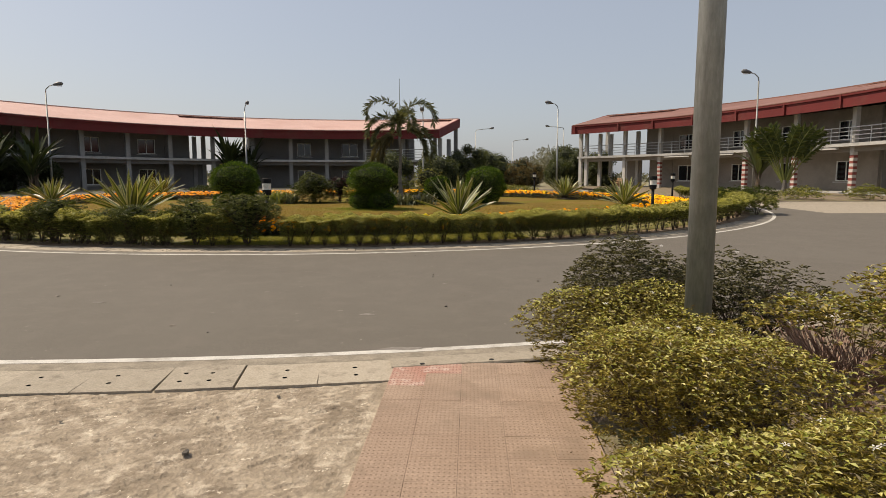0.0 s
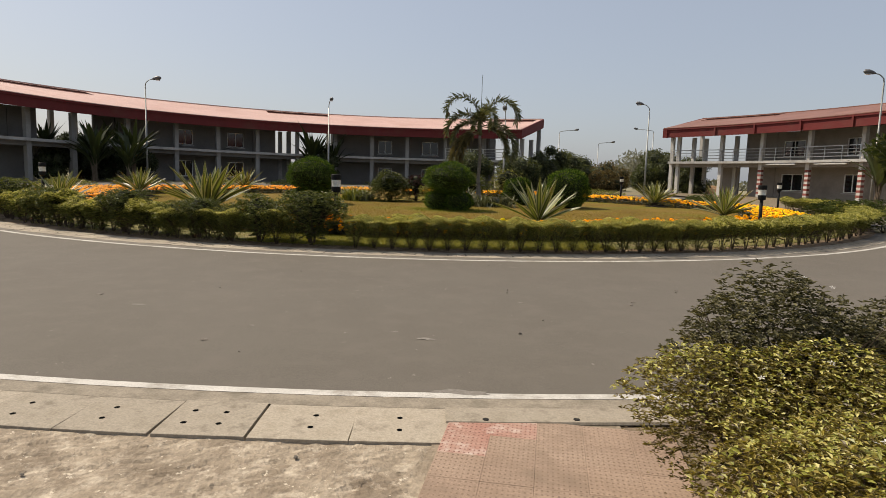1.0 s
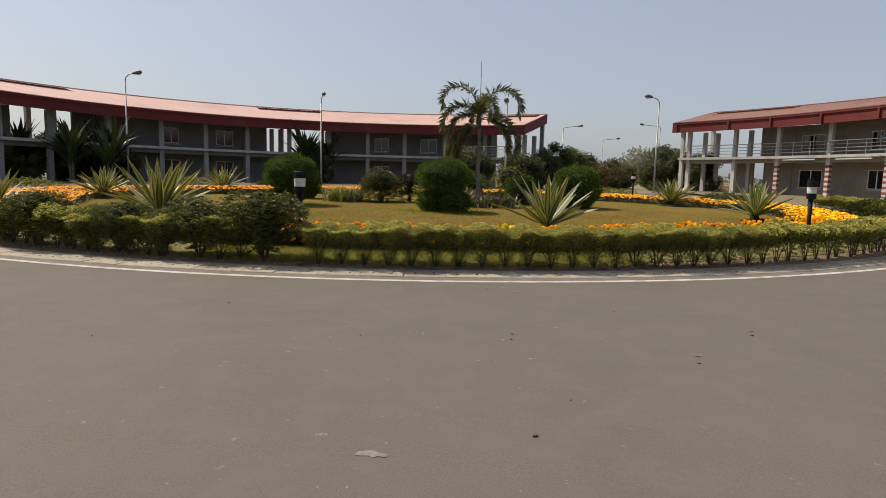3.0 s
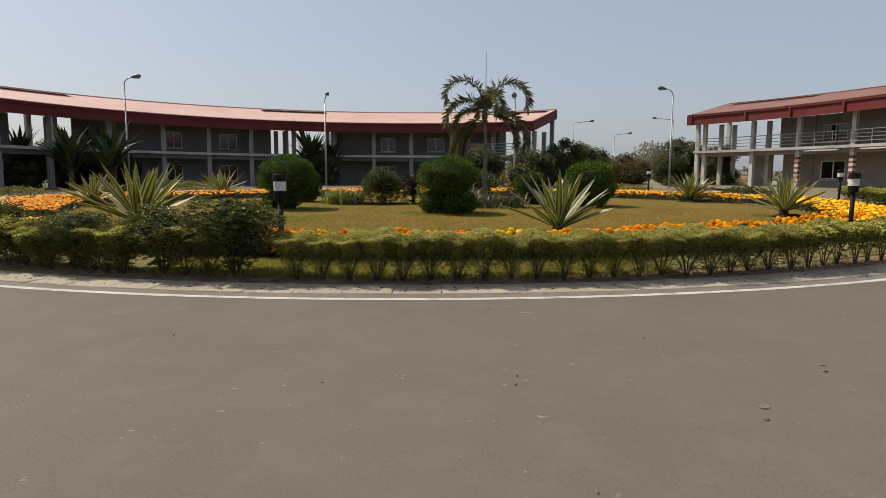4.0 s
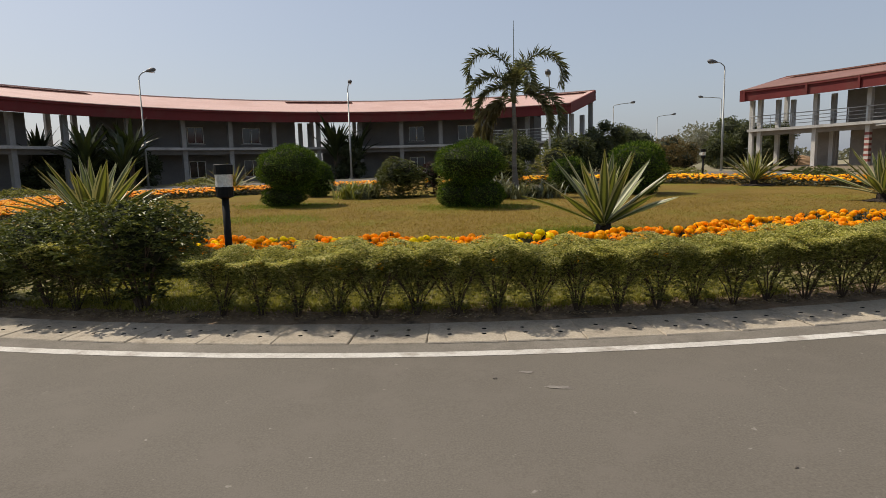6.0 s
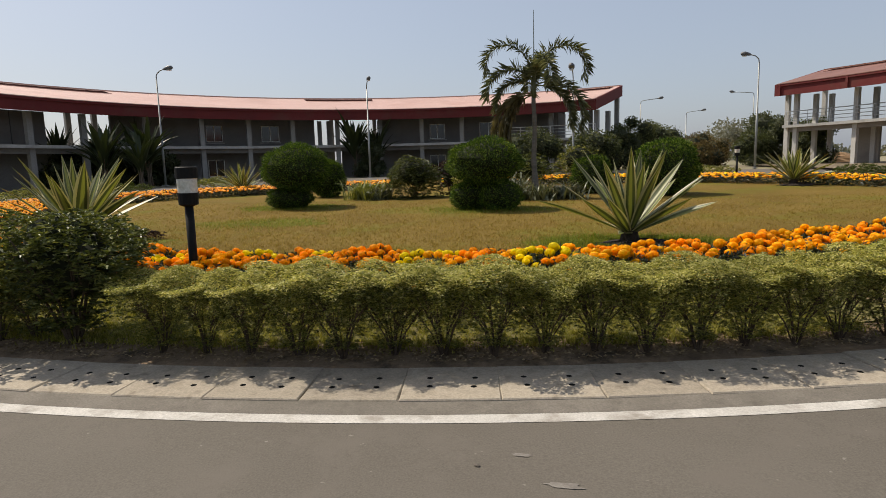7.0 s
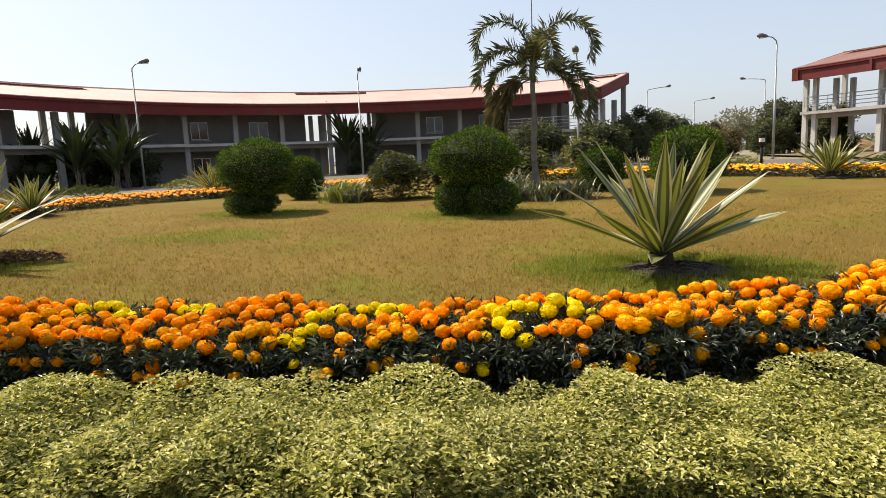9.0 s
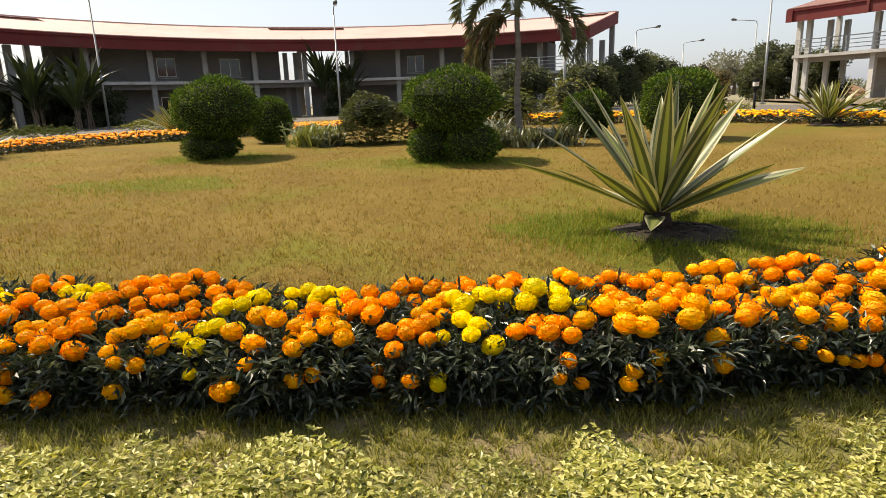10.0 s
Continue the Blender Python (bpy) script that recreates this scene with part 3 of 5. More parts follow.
    for i in range(len(angles) - 1):
        a0, a1 = angles[i], angles[i + 1]
        lo, hi = min(a0, a1), max(a0, a1)
        rr = r + rear_gap
        if i not in open_bays:
            up = [(x_ * hi + (1 - x_) * lo, w, slab_z + 0.42, slab_z + 1.70) for x_, w in win_bays.get(i, ())]
            dn = [(x_ * hi + (1 - x_) * lo, w, base + 0.8, base + 2.15) for x_, w in win_bays.get(i, ())]
            wall_with_windows(c, rr, lo, hi, slab_z + 0.002, soffit + 0.25, up, wall_mat, b)
            wall_with_windows(c, rr, lo, hi, base + 0.125, slab_z - 0.205, dn, wall_mat, b)
            part("rear_wall", arc_block(c, r + depth - 0.4, r + depth - 0.2, lo, hi, base + 0.125, slab_z - 0.205, 2), wall_mat, b)
            part("rear_wall", arc_block(c, r + depth - 0.4, r + depth - 0.2, lo, hi, slab_z + 0.002, ridge_z - fascia_h - 0.03, 2), wall_mat, b)
            for a in (lo + 0.05, hi - 0.05):
                if (i - 1 in open_bays and a == (lo + 0.05 if angles[0] < angles[-1] else hi - 0.05)) or (i + 1 in open_bays and a == (hi - 0.05 if angles[0] < angles[-1] else lo + 0.05)):
                    part("cross_wall", arc_block(c, rr + 0.205, r + depth - 0.405, a - 0.2, a + 0.2, slab_z + 0.002, soffit + 0.25, 1), wall_mat, b)
                    part("cross_wall", arc_block(c, rr + 0.205, r + depth - 0.405, a - 0.2, a + 0.2, base + 0.125, slab_z - 0.205, 1), wall_mat, b)
        if i in rails:
            rail = Geo()
            for k in range(4):
                z = slab_z + 0.25 + 0.25 * k
                rail.tube([(*arc_pt(c, r - 0.3, lo + (hi - lo) * q / 3), z) for q in range(4)], 0.024 if k < 3 else 0.034, 6)
            for q in range(4):
                p = arc_pt(c, r - 0.3, lo + (hi - lo) * (q + 0.02) / 3.05)
                rail.tube([(*p, slab_z), (*p, slab_z + 1.0)], 0.026, 6)
            part("railing", rail, M_steel, b, "horizontal steel pipe railing")
        if stripes and i not in open_bays:
            mid = (lo + hi) / 2
            x, y = arc_pt(c, r - 0.42, mid)
            part("light_batten", Geo().box((x, y, slab_z - 0.29), ((hi - lo) * radians(1) * r * 0.62, 0.2, 0.12), radians(mid - 90), bevel=0.02), M_white, b, "white batten under the slab edge")
    # short walls and free columns of the open bays
    for q0, q1 in rear_bits:
        part("rear_wall", arc_block(c, r + rear_gap, r + rear_gap + 0.2, q0, q1, slab_z + 0.002, soffit + 0.25, 3), wall_mat, b)
    for q0, q1 in low_bits:
        part("rear_wall", arc_block(c, r + rear_gap, r + rear_gap + 0.2, q0, q1, base + 0.125, slab_z - 0.205, 3), wall_mat, b)
    for a, inset in rear_cols:
        x, y = arc_pt(c, r + inset, a)
        top = soffit + 0.1 if inset < depth - 1 else ridge_z - fascia_h - 0.03
        part("column", Geo().box((x, y, (slab_z + top) / 2), (col, col, top - slab_z), radians(a - 90)), col_mat, b)
        part("column", Geo().box((x, y, (base + slab_z) / 2 - 0.04), (col, col, slab_z - base - 0.32), radians(a - 90)), col_mat, b)
    return b


LEFT_ANG = [174.0, 166.0, 158.75, 149.6, 141.0, 133.2, 125.6, 117.6, 109.8, 102.1, 94.6, 86.4, 78.2, 70.1]
building("two-storey grey concrete block with curved red roof, in shade", (-6.1, 31.6), 26.2, LEFT_ANG, 0.35, 3.48, 5.49, 0.76, M_grey, M_greycol,
         {1, 2, 6, 7, 12}, {0: [(0.5, 1.3)], 4: [(0.59, 1.27)], 5: [(0.41, 1.45)], 9: [(0.64, 1.35)], 10: [(0.46, 1.6)]},
         [(151.0, 174.2), (110.6, 121.8), (70.4, 78.0)], 5.5, 7.86, over=1.3, rails=(11, 12),
         low_bits=((158.7, 166.0), (151.0, 156.9), (149.6, 150.1), (118.4, 125.55), (109.9, 116.6)), rear_bits=((161.7, 165.9), (149.7, 153.1), (121.2, 125.55)),
         rear_cols=((156.0, 5.1), (152.7, 5.1), (120.3, 1.9), (118.7, 1.9), (117.6, 5.1), (110.4, 5.1), (74.0, 5.1), (69.9, 5.1), (69.9, 2.6)))
RIGHT_ANG = [43.4, 36.7, 31.6, 26.0, 20.2, 14.3, 8.0, 2.1, -3.8, -9.7, -15.5, -21.4]
building("two-storey beige concrete block with red roof and striped columns", (-13.6, 29.1), 42.2, RIGHT_ANG, 0.7, 3.87, 6.08, 0.80, M_beige, M_white,
         {0, 1, 6}, {2: [(0.65, 1.85)], 3: [(0.5, 1.3)], 4: [(0.5, 1.5)], 5: [(0.5, 1.5)], 7: [(0.5, 1.5)]},
         [(33.7, 42.7), (3.0, 12.7)], 5.5, 8.35, over=1.2, rails=range(10), stripes=True, roof_mat=M_roofbrown, col=0.30,
         low_bits=((31.65, 34.8), (36.0, 38.0)), rear_bits=((31.65, 35.3),),
         rear_cols=((42.5, 0.0), (42.0, 1.9), (41.4, 3.2), (36.5, 1.9), (43.3, 5.1), (6.5, 5.1), (4.8, 1.9)))

# ---- plants ----
def blob(rng, sx, sy, sz, n=14, m=9, rough=0.1, zc=0.0):
    """Uneven rounded inner mass."""
    V, F = [], []
    for j in range(m + 1):
        ph = math.pi * j / m
        for i in range(n):
            th = 2 * math.pi * i / n
            k = 1 + rng.uniform(-rough, rough)
            V.append((sx * k * math.sin(ph) * math.cos(th), sy * k * math.sin(ph) * math.sin(th), zc + sz * k * math.cos(ph)))
    for j in range(m):
        for i in range(n):
            l = (i + 1) % n
            F.append((j * n + i, (j + 1) * n + i, (j + 1) * n + l, j * n + l))
    return Geo().add(V, F)


def stems(rng, n, h, reach, r0=0.012, slot=0, geo=None, base_r=0.03, levels=2):
    """Forking bare stems that fan out from the foot."""
    geo = geo or Geo()
    tips = []
    for i in range(n):
        a = 2 * math.pi * (i + rng.uniform(0, 0.7)) / n
        d = reach * rng.uniform(0.35, 1.0)
        foot = Vector((base_r * math.cos(a), base_r * math.sin(a), -0.02))
        knee = Vector((d * 0.35 * math.cos(a), d * 0.35 * math.sin(a), h * rng.uniform(0.3, 0.45)))
        tip = Vector((d * math.cos(a), d * math.sin(a), h * rng.uniform(0.75, 0.95)))
        geo.tube([foot, knee, tip], [r0, r0 * 0.75, r0 * 0.35], 5, slot, False)
        tips.append(tip)
        for _ in range(levels):
            b = a + rng.uniform(-1.1, 1.1)
            e = knee.lerp(tip, rng.uniform(0.1, 0.7))
            t2 = e + Vector((reach * 0.4 * math.cos(b), reach * 0.4 * math.sin(b), h * rng.uniform(0.22, 0.42)))
            geo.tube([e, t2], [r0 * 0.55, r0 * 0.25], 4, slot, False)
            tips.append(t2)
    return geo, tips


def shrub(name, label, seed, w, d, h, leaf, count, mat, low=0.35, group="", stem_mat=None, stem_n=7, twiggy=0.0, category="shrub", flat=0.75, new_growth=0, thick=1.0, lw=0.46, vase=0.22, foot=0.035, depth=0.36, core=0.0):
    """Vase-shaped shrub: forked stems under a leafy, flattened crown."""
    rng = np.random.default_rng(seed)
    ob = thing(name, label, category, group)
    sg, tips = stems(rng, stem_n, h * 0.76, w * 0.40, (0.007 + 0.006 * h) * thick, base_r=foot, levels=3 + int(twiggy * 6))
    part("stem", sg, stem_mat or M_bark, ob)
    # solid dark core, painted as the shade behind the leaves
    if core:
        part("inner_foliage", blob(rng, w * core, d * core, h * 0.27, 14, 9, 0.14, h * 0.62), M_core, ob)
    # leaf sites: mostly in the upper shell
    n = count
    u = rng.uniform(0, 2 * math.pi, n)
    q = np.sqrt(rng.uniform(0, 1, n))
    t = 1 - np.abs(rng.normal(0, depth, n))
    t = np.clip(t, 0.02, 1.0)
    rad = (vase + (1 - vase) * np.clip(t * 1.12, 0, 1) ** 0.85) * q
    lump = 1 + 0.13 * np.sin(3 * u + seed) + 0.09 * np.sin(7 * u + 2.3 * seed) + 0.06 * np.sin(11 * u - seed)
    x = rad * lump * np.cos(u) * w / 2
    y = rad * lump * np.sin(u) * d / 2
    dome = (1 - (1 - flat) * q ** 2.4) * (1 + 0.05 * np.sin(9 * x / w + seed) + 0.05 * np.cos(8 * y / d + 2 * seed))
    z = h * (low + (1 - low) * t) * dome
    pos = np.stack([x, y, z + rng.normal(0, 0.015, n)], 1)
    # leaves stand in whorls of six round each shoot tip
    m6 = n // 6
    tip = pos[:m6]
    P = np.repeat(tip, 6, 0) + rng.normal(0, 0.10 * leaf, (m6 * 6, 3))
    a2 = np.tile(np.arange(6) * math.pi / 3, m6) + np.repeat(rng.uniform(0, 6.28, m6), 6) + rng.normal(0, 0.25, m6 * 6)
    lean = np.repeat(np.stack([np.cos(u[:m6]) * q[:m6] * 0.35, np.sin(u[:m6]) * q[:m6] * 0.35, np.zeros(m6)], 1), 6, 0)
    out = np.stack([np.cos(a2), np.sin(a2), rng.normal(0.30, 0.25, m6 * 6)], 1) + lean
    geo = Geo().leaves(P, out, leaf, leaf * lw, rng, 0.3, spread=0.15)
    part("crown", geo, mat, ob)
    # young shoots over the top shell, coloured as if the sun lit them
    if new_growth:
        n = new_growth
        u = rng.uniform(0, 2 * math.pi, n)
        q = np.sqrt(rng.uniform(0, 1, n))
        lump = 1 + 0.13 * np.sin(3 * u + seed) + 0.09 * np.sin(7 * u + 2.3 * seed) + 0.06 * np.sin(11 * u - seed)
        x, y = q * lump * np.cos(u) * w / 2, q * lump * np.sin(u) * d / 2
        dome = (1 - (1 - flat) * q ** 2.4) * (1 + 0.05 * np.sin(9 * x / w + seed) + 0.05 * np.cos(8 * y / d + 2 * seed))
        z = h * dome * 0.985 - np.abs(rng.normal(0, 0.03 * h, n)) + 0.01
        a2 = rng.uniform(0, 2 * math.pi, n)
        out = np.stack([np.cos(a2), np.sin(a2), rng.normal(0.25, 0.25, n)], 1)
        tagged(part("new_growth", Geo().leaves(np.stack([x, y, z], 1), out, leaf * 0.92, leaf * 0.46, rng, 0.25, spread=0.2), L_sunlit, ob), "yellow-green young shoots, paled to look sunlit", kind="stuff")
    return ob


def topiary(name, label, seed, balls, leaf, count, mat=None):
    """Clipped rounded bush built of one or more balls [(x, y, z, rx, rz)]."""
    rng = np.random.default_rng(seed)
    ob = thing(name, label, "topiary", "clipped bushes on the lawn")
    for (bx, by, bz, rx, rz) in balls:
        # dark ball under the leaves, inner shade in its colour
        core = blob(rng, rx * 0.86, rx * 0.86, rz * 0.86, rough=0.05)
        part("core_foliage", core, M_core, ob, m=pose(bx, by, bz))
        n = int(count * rx * rz)
        d = rng.normal(0, 1, (n, 3))
        d /= np.linalg.norm(d, axis=1, keepdims=True)
        lump = 1 + 0.05 * np.sin(5 * d[:, 0] + seed) * np.cos(4 * d[:, 1]) + 0.05 * np.sin(7 * d[:, 2] + 3 * d[:, 0]) + 0.025 * np.sin(13 * d[:, 0] + 11 * d[:, 2]) * np.cos(12 * d[:, 1]) + rng.normal(0, 0.045, n)
        pos = d * np.array([rx, rx, rz]) * (lump * (0.97 - 0.1 * rng.uniform(0, 1, n) ** 2))[:, None]
        geo = Geo().leaves(pos, d + np.array([0, 0, 0.25]), leaf, leaf * 0.5, rng, 0.25, spread=0.8)
        part("crown", geo, mat or L_topi, ob, m=pose(bx, by, bz))
    part("stem", Geo().tube([(0, 0, -0.03), (0, 0, balls[-1][2])], [0.07, 0.06], 8), M_bark, ob)
    return ob


def agave(seed, leaves, length, m, label="variegated agave rosette with cream-edged green leaves"):
    rng = np.random.default_rng(seed)
    ob = thing("agave", label, "agave", "agaves on the island", m)
    part("crown_base", Geo().tube([(0, 0, -0.05), (0, 0, 0.08), (0, 0, 0.20), (0, 0, 0.32)], [0.13, 0.14, 0.12, 0.06], 12), M_mulchshade, ob)
    for i in range(leaves):
        u = i / (leaves - 1)                       # 0 inner, 1 outer
        az = i * 2.39996 + rng.uniform(-0.3, 0.3)
        tilt = radians(6 + 66 * u ** 0.66 + rng.uniform(-10, 10))
        L = length * (0.72 + 0.34 * math.sin(math.pi * (0.08 + 0.62 * u))) * rng.uniform(0.84, 1.10)
        W = 0.178 * length / 1.25 * rng.uniform(0.85, 1.15)
        sag = -0.04 + min(0.16 * u * rng.uniform(0.0, 1.3), 0.55 * math.cos(tilt) / max(0.3, math.sin(tilt)))
        twist = rng.uniform(-0.8, 0.8)
        ca, sa = math.cos(az), math.sin(az)
        V, F, slots = [], [], []
        ns = 8
        for k in range(ns + 1):
            s = k / ns
            r = 0.05 + L * s * math.sin(tilt) + 0.06 * L * sag * s * s
            z = 0.15 + 0.10 * (1 - u) + L * s * math.cos(tilt) - L * sag * s * s * math.sin(tilt)
            w = W * (0.42 + 2.0 * s - 1.5 * s * s) * (1 - s ** 2.6) + 0.003
            lift = w * 0.17
            tw = twist * s
            for q, up in ((-0.5, 1), (-0.36, 0.6), (-0.15, 0.17), (0, 0), (0.15, 0.17), (0.36, 0.6), (0.5, 1)):
                off = q * w * math.cos(tw)
                rise = lift * up + q * w * math.sin(tw)
                rr = r - math.cos(tilt) * rise
                V.append((rr * ca - off * sa, rr * sa + off * ca, z + math.sin(tilt) * rise))
        for k in range(ns):
            for j in range(6):
                a0 = k * 7 + j
                F.append((a0, a0 + 1, a0 + 8, a0 + 7))
                slots.append((1, 0, 2, 2, 0, 1)[j])
        geo = Geo().add(V, F)
        geo.m = slots
        part("leaf", geo, [L_agave, L_cream, L_agavemid], ob, smooth=True)
    return ob


def frond(rng, L, rise, bend, leaf=0.34, pairs=60, early=1.35, hang=0.1):
    """One arching feather frond along +x from the origin."""
    geo = Geo()
    pts, p = [Vector((0, 0, 0))], Vector((0, 0, 0))
    n = 16
    for k in range(n):
        th = rise - bend * ((k + 0.5) / n) ** early
        p = p + Vector((math.cos(th), 0, math.sin(th))) * (L / n)
        pts.append(p.copy())
    geo.tube(pts, [0.022 * (1 - 0.85 * k / n) + 0.003 for k in range(n + 1)], 5, 0, False)
    pos, out = [], []
    for k in range(pairs):
        s = 0.14 + 0.86 * k / pairs
        i = min(int(s * n), n - 1)
        q = pts[i].lerp(pts[i + 1], s * n - i)
        d = (pts[i + 1] - pts[i]).normalized()
        up = Vector((-d.z, 0, d.x))
        for sd in (-1, 1):
            for ph in (rng.uniform(-0.25, 0.35), rng.uniform(0.5, 1.3)):
                o = d * 0.42 + Vector((0, sd * math.cos(ph), 0)) + up * math.sin(ph) * 0.9 + Vector((0, 0, -hang))
                pos.append(tuple(q))
                out.append(tuple(o.normalized()))
    lens = leaf * rng.uniform(0.9, 1.1)
    geo.leaves(np.array(pos), np.array(out), lens, 0.019, rng, 0.45, spread=0.08)
    return geo


def palm(x, y, h, name, label, fronds, seed, trunk_r=0.11, spear=0.0, leaf=0.34):
    """fronds: rows of (azimuth, rise, bend, length, dry, how early it bends)."""
    rng = np.random.default_rng(seed)
    ob = thing(name, label, "palm tree", "palms", at(x, y))
    n = 14
    pts = [(0.02 * math.sin(k * 0.8), 0.02 * math.cos(k), h * k / n) for k in range(n + 1)]
    rad = [trunk_r * (1.35 - 0.5 * min(1, k / 4) - 0.25 * k / n) * (1 + 0.04 * (k % 2)) for k in range(n + 1)]
    part("trunk", Geo().tube([(0, 0, -0.1)] + pts, [trunk_r * 1.5] + rad, 12), M_palmtrunk, ob, smooth=True)
    part("crownshaft", Geo().tube([(0, 0, h - 0.02), (0, 0, h + 0.3), (0, 0, h + 0.6)], [trunk_r * 0.72, trunk_r * 0.6, trunk_r * 0.25], 10), L_palm, ob, smooth=True)
    for az, rise, bend, L, dry, early in fronds:
        geo = frond(rng, L, radians(rise), bend, leaf * (1.0 if dry else 1.0), 80 if dry else 62, early, 0.5 if dry else 0.1)
        part("frond", geo, L_dry if dry else L_palm, ob, "withered brown frond" if dry else "", m=pose(0, 0, h + (0.05 if dry else 0.35), 0, 0, az))
    if spear:
        part("spear_leaf", Geo().tube([(0, 0, h + 0.5), (0.0, 0, h + 0.5 + spear)], [0.022, 0.007], 6), L_palm, ob, "unopened upright spear leaf")
    return ob


def broadleaf_clump(x, y, h, seed, n, label, name="banana_plant", spread=1.0, mat=None, slim=0.16):
    """Upright fan of long paddle leaves."""
    rng = np.random.default_rng(seed)
    ob = thing(name, label, "plant", "", at(x, y))
    part("stalk", stems(rng, 6, h * 0.55, 0.4 * spread, 0.05, base_r=0.15)[0], M_trunk, ob)
    for k in range(n):
        az = k * 2.39996
        tilt = rng.uniform(0.1, 0.9)
        L = h * rng.uniform(0.45, 0.7)
        W = L * slim
        z0 = h * rng.uniform(0.25, 0.5)
        V, F = [], []
        for i in range(8):
            s = i / 7
            r = 0.1 + spread * L * s * math.sin(tilt) + 0.15 * L * s * s
            z = z0 + L * s * math.cos(tilt) - 0.25 * L * s * s * tilt
            w = W * math.sin(math.pi * min(1, 0.08 + s * 0.95)) * (1 + rng.uniform(-0.2, 0.2)) + 0.01
            for q in (-1, 0, 1):
                V.append((r * math.cos(az) - q * w * 0.5 * math.sin(az), r * math.sin(az) + q * w * 0.5 * math.cos(az), z + abs(q) * w * 0.2))
        for i in range(7):
            for j in range(2):
                a0 = i * 3 + j
                F.append((a0, a0 + 1, a0 + 4, a0 + 3))
        part("leaf", Geo().add(V, F), mat or L_tree, ob)
    return ob


def tree(x, y, h, w, seed, label, mat=None, leaf=0.22, count=5000, trunk=0.16, clear=0.25):
    rng = np.random.default_rng(seed)
    ob = thing("tree", label, "tree", "", at(x, y))
    tg = Geo().tube([(0, 0, -0.1), (0.05, 0, h * 0.3), (0.1, 0.05, h * 0.6)], [trunk, trunk * 0.75, trunk * 0.4], 8, 0, False)
    cl = []
    for k in range(16):
        az = k * 2.39996
        rr = w / 2 * math.sqrt(rng.uniform(0.02, 0.7))
        zz = h * (clear + (0.95 - clear) * rng.uniform(0.12, 1)) * (1 - 0.30 * (rr / (w / 2)) ** 2)
        c = Vector((rr * math.cos(az), rr * math.sin(az), zz))
        tg.tube([(0.06, 0.02, h * rng.uniform(0.25, 0.5)), c * 0.6 + Vector((0, 0, zz * 0.3)), c], [trunk * 0.4, trunk * 0.2, 0.02], 5, 0, False)
        cl.append((c, w * rng.uniform(0.20, 0.33)))
    part("trunk", tg, M_trunk, ob)
    # dark lumps inside each leaf cluster, painted as crown shade
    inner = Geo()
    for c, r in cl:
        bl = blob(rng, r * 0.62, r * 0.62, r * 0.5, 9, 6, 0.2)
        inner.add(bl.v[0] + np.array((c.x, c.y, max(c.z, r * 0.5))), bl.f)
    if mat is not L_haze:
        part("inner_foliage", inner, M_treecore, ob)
    P, O = [], []
    for c, r in cl:
        m = count // len(cl)
        d = rng.normal(0, 1, (m, 3))
        d /= np.linalg.norm(d, axis=1, keepdims=True)
        P.append(np.array(c) + d * np.array([r, r, r * 0.75]) * (rng.uniform(0.05, 1, m) ** 0.45)[:, None])
        O.append(d)
    P = np.concatenate(P)
    P[:, 2] = np.maximum(P[:, 2], 0.15)
    part("crown", Geo().leaves(P, np.concatenate(O), leaf, leaf * 0.6, rng, 0.3), mat or L_tree, ob)
    return ob


